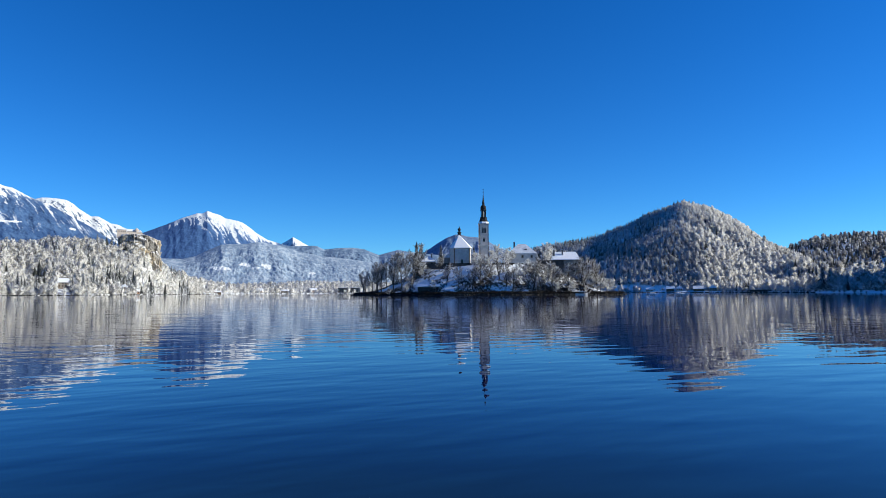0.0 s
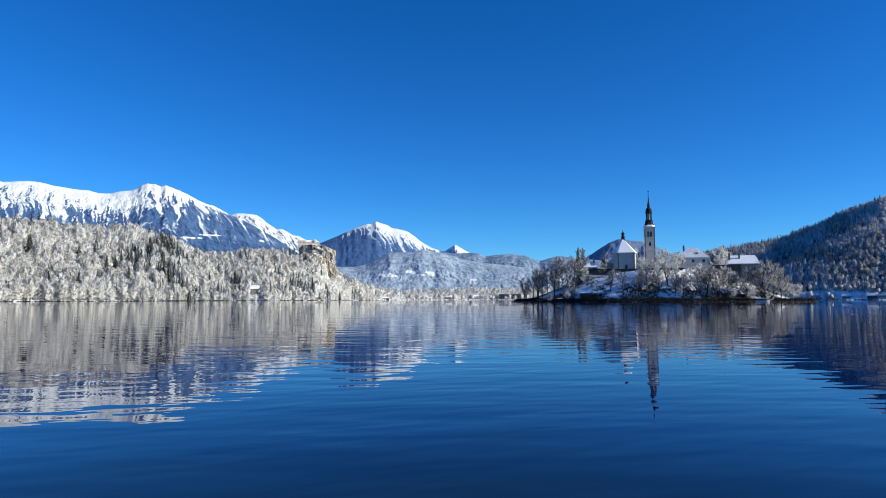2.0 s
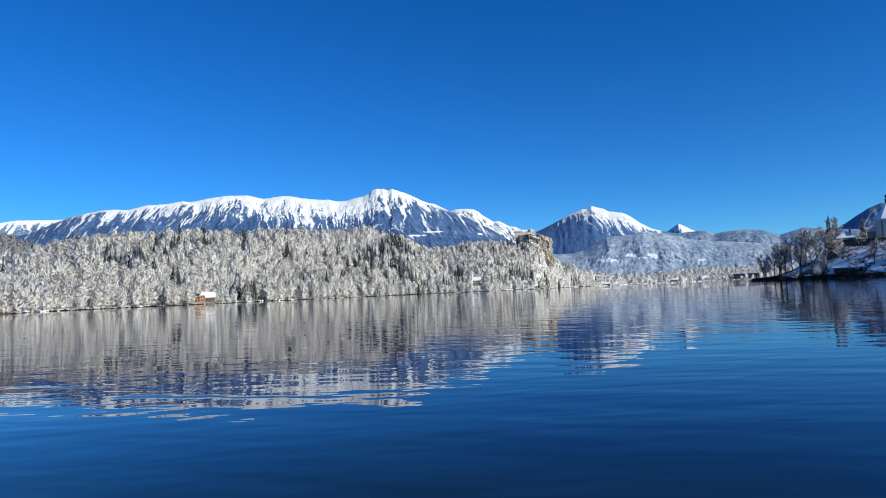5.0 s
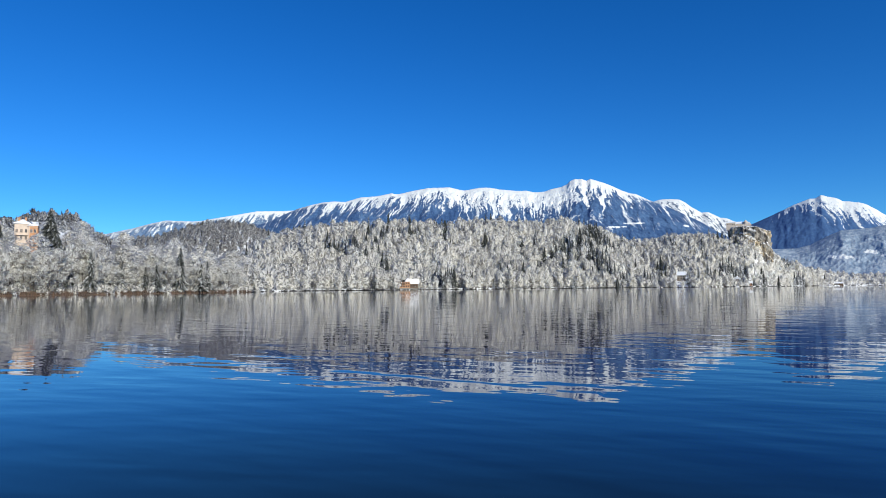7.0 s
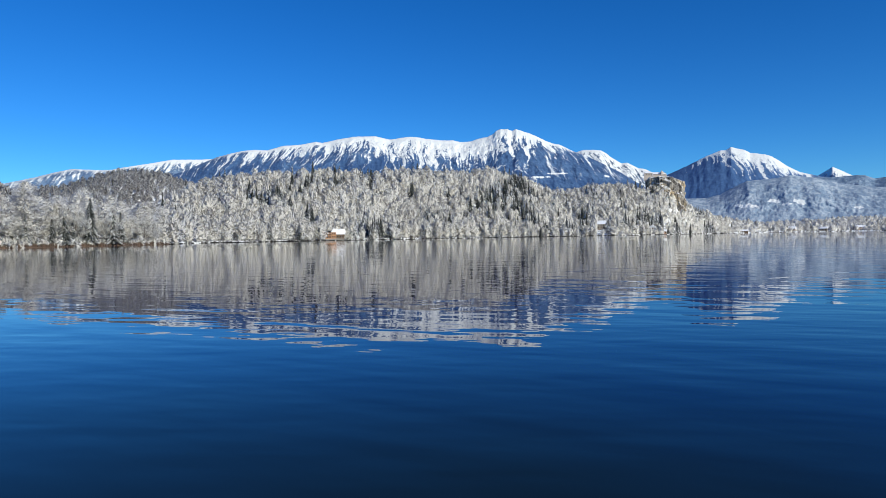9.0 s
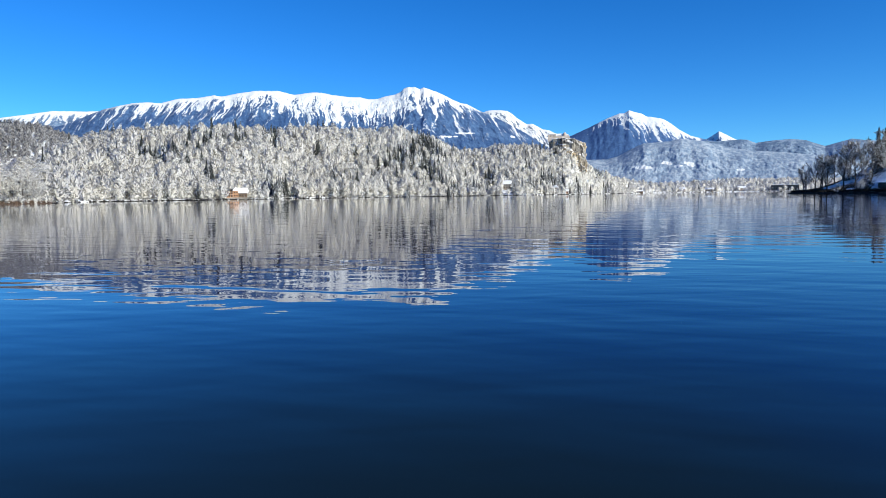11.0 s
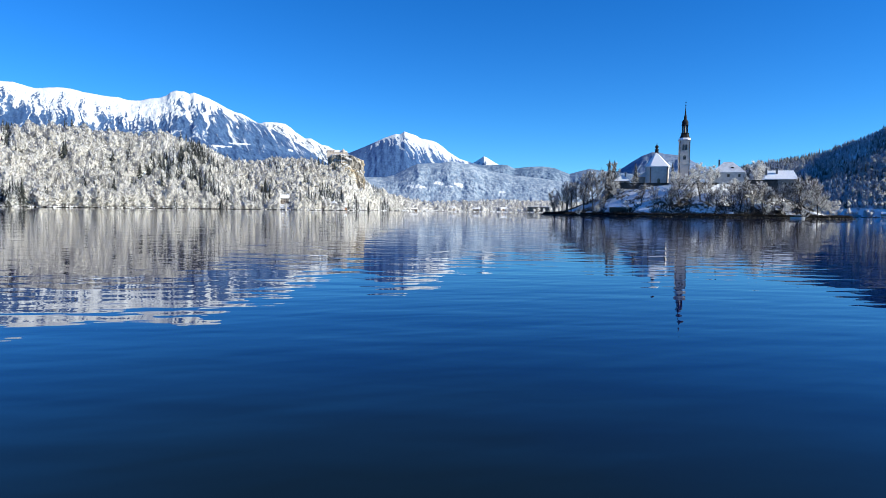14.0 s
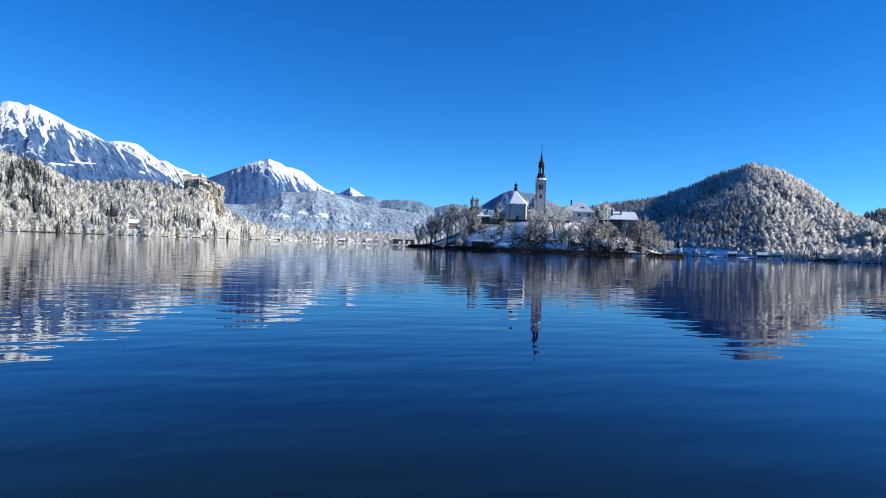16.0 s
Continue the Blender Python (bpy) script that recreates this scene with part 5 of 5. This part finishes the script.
def build_reeds():
    """Brown reed and brush along the headland's waterline."""
    v, f = [], []
    for k in range(14000):
        az = rng.uniform(67.6, 96)
        (rs,) = table(SHORE, az)
        r = rs + rng.uniform(-1.4, 3.0)
        x, y = polar(az, r)
        h, w = rng.uniform(0.4, 1.8), rng.uniform(0.10, 0.35)
        a = rng.uniform(0, 3.14)
        z = max(0.0, land_height(az, r)) - 0.1
        b = len(v)
        v += [(x - w * math.cos(a), y - w * math.sin(a), z), (x + w * math.cos(a), y + w * math.sin(a), z), (x + rng.uniform(-0.5, 0.5), y + rng.uniform(-0.5, 0.5), z + h)]
        f.append((b, b + 1, b + 2))
    tagged(from_arrays("reed_bank", v, f, M_REED), "reddish-brown reeds and brush at the headland's edge", "reeds", kind="stuff")


build_reeds()


def build_shore_stones():
    """Dark stones added at the foot of the castle hill and round the far end of the lake, to draw the shore's dark
    line.
    """
    vs, fs = [], []
    for i in range(2600):
        az = rng.uniform(-30, 67.4)
        (rs,) = table(SHORE, az)
        x, y = polar(az, rs + rng.uniform(-1.2, 0.8))
        s, b = rng.uniform(0.3, 0.9) + 0.8 * rng.uniform(0, 1) ** 3, len(vs)
        for p in ((1.6, 0, 0), (0, 1.6, 0), (-1.6, 0, 0), (0, -1.6, 0), (0, 0, 0.9), (0, 0, -0.8)):
            q = Vector(p) * s * rng.uniform(0.6, 1.4)
            vs.append((x + q.x, y + q.y, 0.2 + q.z * 0.8))
        for k in range(4):
            fs += [(b + k, b + (k + 1) % 4, b + 4), (b + (k + 1) % 4, b + k, b + 5)]
    tagged(from_arrays("shore_stones", vs, fs, M_BANK), "dark stones added for the dark line of the lake shore", "stones", kind="stuff")


build_shore_stones()


def build_bank():
    """The brown earth bank under the reeds."""
    v, f = [], []
    n = 300
    for k in range(n + 1):
        az = 97 - 29.6 * k / n
        (rs,) = table(SHORE, az)
        wob = 1.6 * fbm(az * 9, 1.0, 0.4, 3)
        for dr, z in ((-3.5, -0.5), (-1.6, 0.0), (0.3 + wob, 0.6 + 0.25 * wob), (2.0 + wob, 0.9), (5.0, 1.1)):
            v.append((*polar(az, rs + dr), z + (0.12 if dr > 0 else 0)))
    for k in range(n):
        for j in range(4):
            f.append((k * 5 + j, k * 5 + 5 + j, k * 5 + 6 + j, k * 5 + 1 + j))
    tagged(from_arrays("earth_bank", v, f, M_REED), "brown earth bank of the headland", "bank", kind="structure")


build_bank()


def build_villa():
    v = new("villa")
    x, y = polar(83.75, 413)
    v.matrix_world = pose(x, y, 27.2, 0, 0, 79)
    tagged(v, "cream villa with a pink-ochre bay and snowy roofs among trees", "house")
    part("wall", boxed(-5.6, 1.0, -3.0, 5, -6, 11.2), M_CREAM, v, "cream rendered main block")
    part("roof", hip_roof(-5.6, 1.0, -3.0, 5, 11.2, 13.6, None, 0.7), M_SNOW, v)
    part("bay", boxed(1.0, 5.0, -4.2, 4, -6, 10.2), M_OCHRE, v, "pink-ochre side bay")
    part("bay_roof", hip_roof(1.05, 5.0, -4.2, 4, 10.2, 12.4, None, 0.6), M_SNOW, v)
    part("band", boxed(0.9, 5.12, -4.32, 4.1, 9.0, 9.35), M_CREAM, v, "cream string course")
    part("corner_strip", boxed(0.88, 1.35, -4.3, -3.9, -6, 9.0), M_CREAM, v)
    for cx in (-3.8, -0.8):
        part("chimney", boxed(cx - 0.45, cx + 0.45, 0.5, 1.4, 11.5, 14.6), M_OCHRE, v)
    for x, y in ((2.2, -4.23), (3.9, -4.23), (-4.6, -3.03), (-2.4, -3.03), (-0.4, -3.03)):
        for z in (3.2, 7.0):
            window(v, x, y, z, 0.9, 1.7, "y", False, M_CREAM)
    part("balcony", boxed(-5.2, 0.6, -4.1, -3.02, 4.6, 4.85), M_CREAM, v)


def build_chalet():
    c = new("lakeside_chalet")
    c.matrix_world = on_land(54.1, 11, 4) @ Matrix.Diagonal((0.84, 0.84, 0.84, 1))
    tagged(c, "ochre lakeside chalet with timber gable, balconies and snowy roofs", "house")
    part("terrace", boxed(-15, 15, -8, 7, -1.5, 1.0), M_STONE, c, "low stone lakeside terrace")
    part("wall", boxed(-13, -1.5, -4, 6, 1.0, 9.6), M_OCHRE, c, "ochre rendered block")
    part("low_roof", hip_roof(-13, -1.5, -4, 6, 9.6, 11.2, 0.0, 1.0), M_DARK, c, "dark low side roof")
    part("gable_wall", boxed(-1.5, 4.5, -5, 6, 1.0, 9.2), M_OCHRE, c, "ochre gabled middle part")
    bm = bmesh.new()
    bm.faces.new([bm.verts.new(p) for p in ((-1.5, -5.05, 9.2), (4.5, -5.05, 9.2), (1.5, -5.05, 13.4))])
    part("gable", bm, M_GABLE, c, "orange timbered gable")
    part("gable_roof", hip_roof(-1.5, 4.5, -4.9, 6, 9.3, 14.0, 0.0, 0.8, "y"), M_SNOW, c, "snow on the gable's pitched roof")
    part("base_wall", boxed(4.5, 15, -3, 6.5, -1, 6.4), M_WOODWORK, c, "dark boarded side wing")
    part("roof", hip_roof(4.6, 15, -3, 6.5, 6.4, 12.6, 0.0, 1.2), M_SNOW, c, "thick snow on the broad roof")
    part("chimney", boxed(-7.6, -6.6, 0, 1, 10.0, 13.0), M_STONE, c)
    for z in (1.9, 5.2, 8.0):
        for k in range(4):
            window(c, -11.6 + k * 2.8, -4.03, z + 0.9, 1.5, 1.7 if z < 8 else 1.1)
    for z in (2.6, 6.4):
        for k in (0.2, 2.8):
            window(c, k, -5.03, z + 0.6, 1.3, 1.8)
    for k in range(3):
        window(c, 6.6 + k * 3.2, -3.03, 3.6, 1.6, 1.5)
    for z in (4.4, 7.4):
        deck = part("balcony", boxed(-13.2, -1.4, -5.6, -4.05, z, z + 0.22), M_CREAM, c, "pale balcony")
        for k in range(8):
            part("baluster", boxed(-13.1 + k * 1.65, -12.9 + k * 1.65, -5.6, -5.45, z + 0.22, z + 1.1), M_WOODWORK, deck)
        part("rail", boxed(-13.2, -1.4, -5.66, -5.46, z + 1.1, z + 1.25), M_WOODWORK, deck)


M_GABLE = plain("orange_boarded_gable", (0.62, 0.26, 0.09), (0.50, 0.20, 0.08), 1.2, 0.8)
build_villa()
build_chalet()
shore_homes = [  # azimuth, metres behind the shore, width, depth, wall, roof, wall material, roof along, words
    (30.5, 48, 11, 10, 7, 5.5, M_OLD, "x", "dark lakeside house with a big snowy roof"),
    (26.3, 16, 9, 8, 7, 4.5, M_CREAM, "y", "yellowish house with a snowy gable near the shore"),
    (25.4, 14, 7, 6, 4, 3.0, M_OCHRE, "x", "small ochre cottage by the lake"),
    (19.3, 8, 14, 7, 3, 2.6, M_WOODWORK, "x", "low boathouse with snowy roof on the far shore"),
    (15.9, 22, 13, 9, 6, 5, M_CREAM, "x", "pale house on the far shore under snow"),
    (13.8, 14, 16, 9, 5, 4, M_OLD, "x", "grey house on the far shore under snow"),
    (11.4, 26, 18, 10, 7, 5, M_CREAM, "x", "large pale house on the far shore"),
    (-17.9, 18, 16, 8, 3.0, 4.0, M_OLD, "x", "boathouse with a broad snowy roof in shade"),
    (-19.4, 12, 11, 8, 4, 4.0, M_WOODWORK, "x", "brown boathouse by the water"),
    (-20.1, 16, 9, 8, 4.5, 4.2, M_CREAM, "y", "pale cottage with snowy gable at the water"),
    (-21.6, 16, 14, 9, 3.6, 4.6, M_WOODWORK, "x", "dark chalet with a steep snowy roof"),
    (-22.7, 20, 10, 8, 5, 4.4, M_OLD, "y", "grey cottage with snowy gable roof"),
]
for az, off, w, d, wh, rh, mat, along, words in shore_homes:
    house("lake_house", 0, 0, 0, w, d, wh, rh, words, mat, along, 0, windows=3, rows=2 if wh > 5.5 else 1, chimneys=((0.25, 0.1),), parent_matrix=on_land(az, off, rng.uniform(-10, 10)))


def build_hotel(name, az, off, w, d, floors, label, snow=True):
    h = new(name)
    h.matrix_world = on_land(az, off)
    tagged(h, label, "building")
    part("wall", boxed(-w / 2, w / 2, -d / 2, d / 2, -2, floors * 3.2), M_OLD, h)
    part("roof", boxed(-w / 2 - 1, w / 2 + 1, -d / 2 - 1, d / 2 + 1, floors * 3.2, floors * 3.2 + 0.6), M_SNOW, h, "flat snow-covered roof")
    for f in range(floors):
        part("balcony", boxed(-w / 2, w / 2, -d / 2 - 1.2, -d / 2, f * 3.2 + 0.2, f * 3.2 + 0.5), M_DARK, h)
        for k in range(int(w / 5)):
            window(h, -w / 2 + 2.5 + 5 * k, -d / 2 - 0.03, f * 3.2 + 1.8, 2.6, 1.8, "y", False, M_OLD)


build_hotel("lakeside_hotel", 8.3, 20, 60, 14, 4, "long flat-roofed hotel block on the far shore")
build_hotel("flat_roofed_pavilion", -32.6, 60, 16, 12, 3, "grey flat-roofed building above the shaded shore")


def build_pier(az, w):
    p = new("boat_pier")
    p.matrix_world = on_land(az, -5)
    p.location.z = 0
    tagged(p, "dark low timber pier with boats' shelter", "pier")
    part("deck", boxed(-w / 2, w / 2, -2, 4, 1.0, 1.3), M_DARK, p)
    for k in range(9):
        part("post", boxed(-w / 2 + k * w / 8.3, -w / 2 + k * w / 8.3 + 0.4, -1.8, -1.4, -1.5, 2.6), M_BARK, p)
    part("shelter", boxed(-w / 2 + 1, w / 2 - 3, 1.2, 3.6, 1.3, 3.6), M_BARK, p, "dark boarded shelter")
    part("roof", boxed(-w / 2, w / 2 - 2, 0.6, 4.2, 3.6, 3.8), M_ROOFSHADE, p)


build_pier(-26.3, 30)


def build_far_church():
    c = new("parish_church")
    (rs,) = table(SHORE, 21.85)
    x, y = polar(21.85, 1500)
    c.matrix_world = pose(x, y, 26, 0, 0, 22) @ Matrix.Diagonal((0.7, 0.7, 0.85, 1))
    tagged(c, "white parish church with a slender pointed spire", "church")
    part("tower", boxed(-2.4, 2.4, -2.4, 2.4, -22, 14), M_LIME, c)
    part("spire", lathe([(3.0, 13.8), (2.2, 16), (0.9, 22), (0.1, 32)], 8), M_ROOFSHADE, c)
    part("nave", boxed(-7, 7, 2.5, 26, -22, 6), M_LIME, c)
    part("roof", hip_roof(-7, 7, 2.5, 26, 6, 14, 0.0, 0.6, "y"), M_SNOW, c)


build_far_church()


# ---- the castle on its cliff ----
def build_cliff():
    """A limestone buttress: a noise-broken half drum standing out of the wooded slope."""
    n, m = 150, 60
    cx, cy = polar(25.35, 1207)
    verts, faces = [], []
    for i in range(n):
        a = 2 * math.pi * i / n
        for j in range(m + 1):
            u = j / m
            z = 40 + 61 * min(u / 0.9, 1.0)
            k = 1.0 - 0.10 * min(u / 0.9, 1) ** 1.6 if u <= 0.9 else (1 - u) / 0.1 * 0.90
            px, py = 30 * k * math.cos(a), 24 * k * math.sin(a)
            d = fbm(px * 1.0 + 50, py + z * 0.10, 0.07, 6, True) * 8 + fbm(px + z * 0.6, z + py, 0.09, 5) * 5
            s = 1 + d / 27 * (1 if u < 0.9 else 0.5)
            q = Vector((px * s, py * s, z + (fbm(px, py, 0.06, 3) * 4 if u >= 0.85 else 0) - (6 * smooth01(px / 30) if u > 0.5 else 0)))
            t = Matrix.Rotation(radians(25.35), 4, "Z") @ q
            verts.append((cx + t.x, cy + t.y, t.z))
    w = m + 1
    for i in range(n):
        for j in range(m):
            faces.append((i * w + j, ((i + 1) % n) * w + j, ((i + 1) % n) * w + j + 1, i * w + j + 1))
    tagged(from_arrays("castle_cliff", verts, faces, M_CLIFF), "sheer ochre and grey limestone cliff below the castle", "cliff", kind="structure")


def build_castle():
    c = new("hilltop_castle")
    x, y = polar(25.95, 1205)
    c.matrix_world = pose(x, y, 100, 0, 0, 25.95) @ Matrix.Diagonal((0.88, 0.88, 0.88, 1))
    tagged(c, "pale stone castle with snowy roofs on the cliff", "castle")
    part("curtain_wall", boxed(-24, 20, -10, -8.6, -6, 5.5), M_CASTLE, c, "pale curtain wall")
    part("side_wall", boxed(18.6, 20, -8.6, 12, -8, 4.0), M_CASTLE, c)
    part("keep", boxed(-24, -8, -8.5, 4, -4, 10.5), M_CASTLE, c, "main palace block")
    part("keep_roof", hip_roof(-24, -8, -8.5, 4, 10.5, 15.5, None, 0.6), M_SNOW, c)
    part("hall", boxed(-7, 6, -6, 5, -4, 8.0), M_CASTLE, c)
    part("hall_roof", hip_roof(-7, 6, -6, 5, 8, 12, 1.5, 0.6), M_SNOW, c)
    part("round_tower", lathe([(4, -6), (4, 9.5), (4.3, 9.6), (4.3, 10.4), (0.3, 14.5)], 14), M_CASTLE, c).location = (10, -5, 0)
    part("gatehouse", boxed(13, 18.5, -8, -1, -6, 7.5), M_CASTLE, c)
    part("gate_roof", hip_roof(13, 18.5, -8, -1, 7.5, 10.5, None, 0.5), M_SNOW, c)
    for k in range(5):
        window(c, -22 + k * 3, -8.53, 7, 1.1, 1.7, "y", False, M_STONE)
    for k in range(4):
        window(c, -5.5 + k * 3, -6.03, 5.5, 1.1, 1.7, "y", False, M_STONE)
    for k in range(15):
        part("merlon", boxed(-23.5 + k * 2.9, -22.3 + k * 2.9, -10, -9.4, 5.5, 6.6), M_CASTLE, c)


M_CASTLE = plain("castle_stone", (0.64, 0.54, 0.46), (0.50, 0.42, 0.35), 0.3, 0.9)
build_cliff()
build_castle()
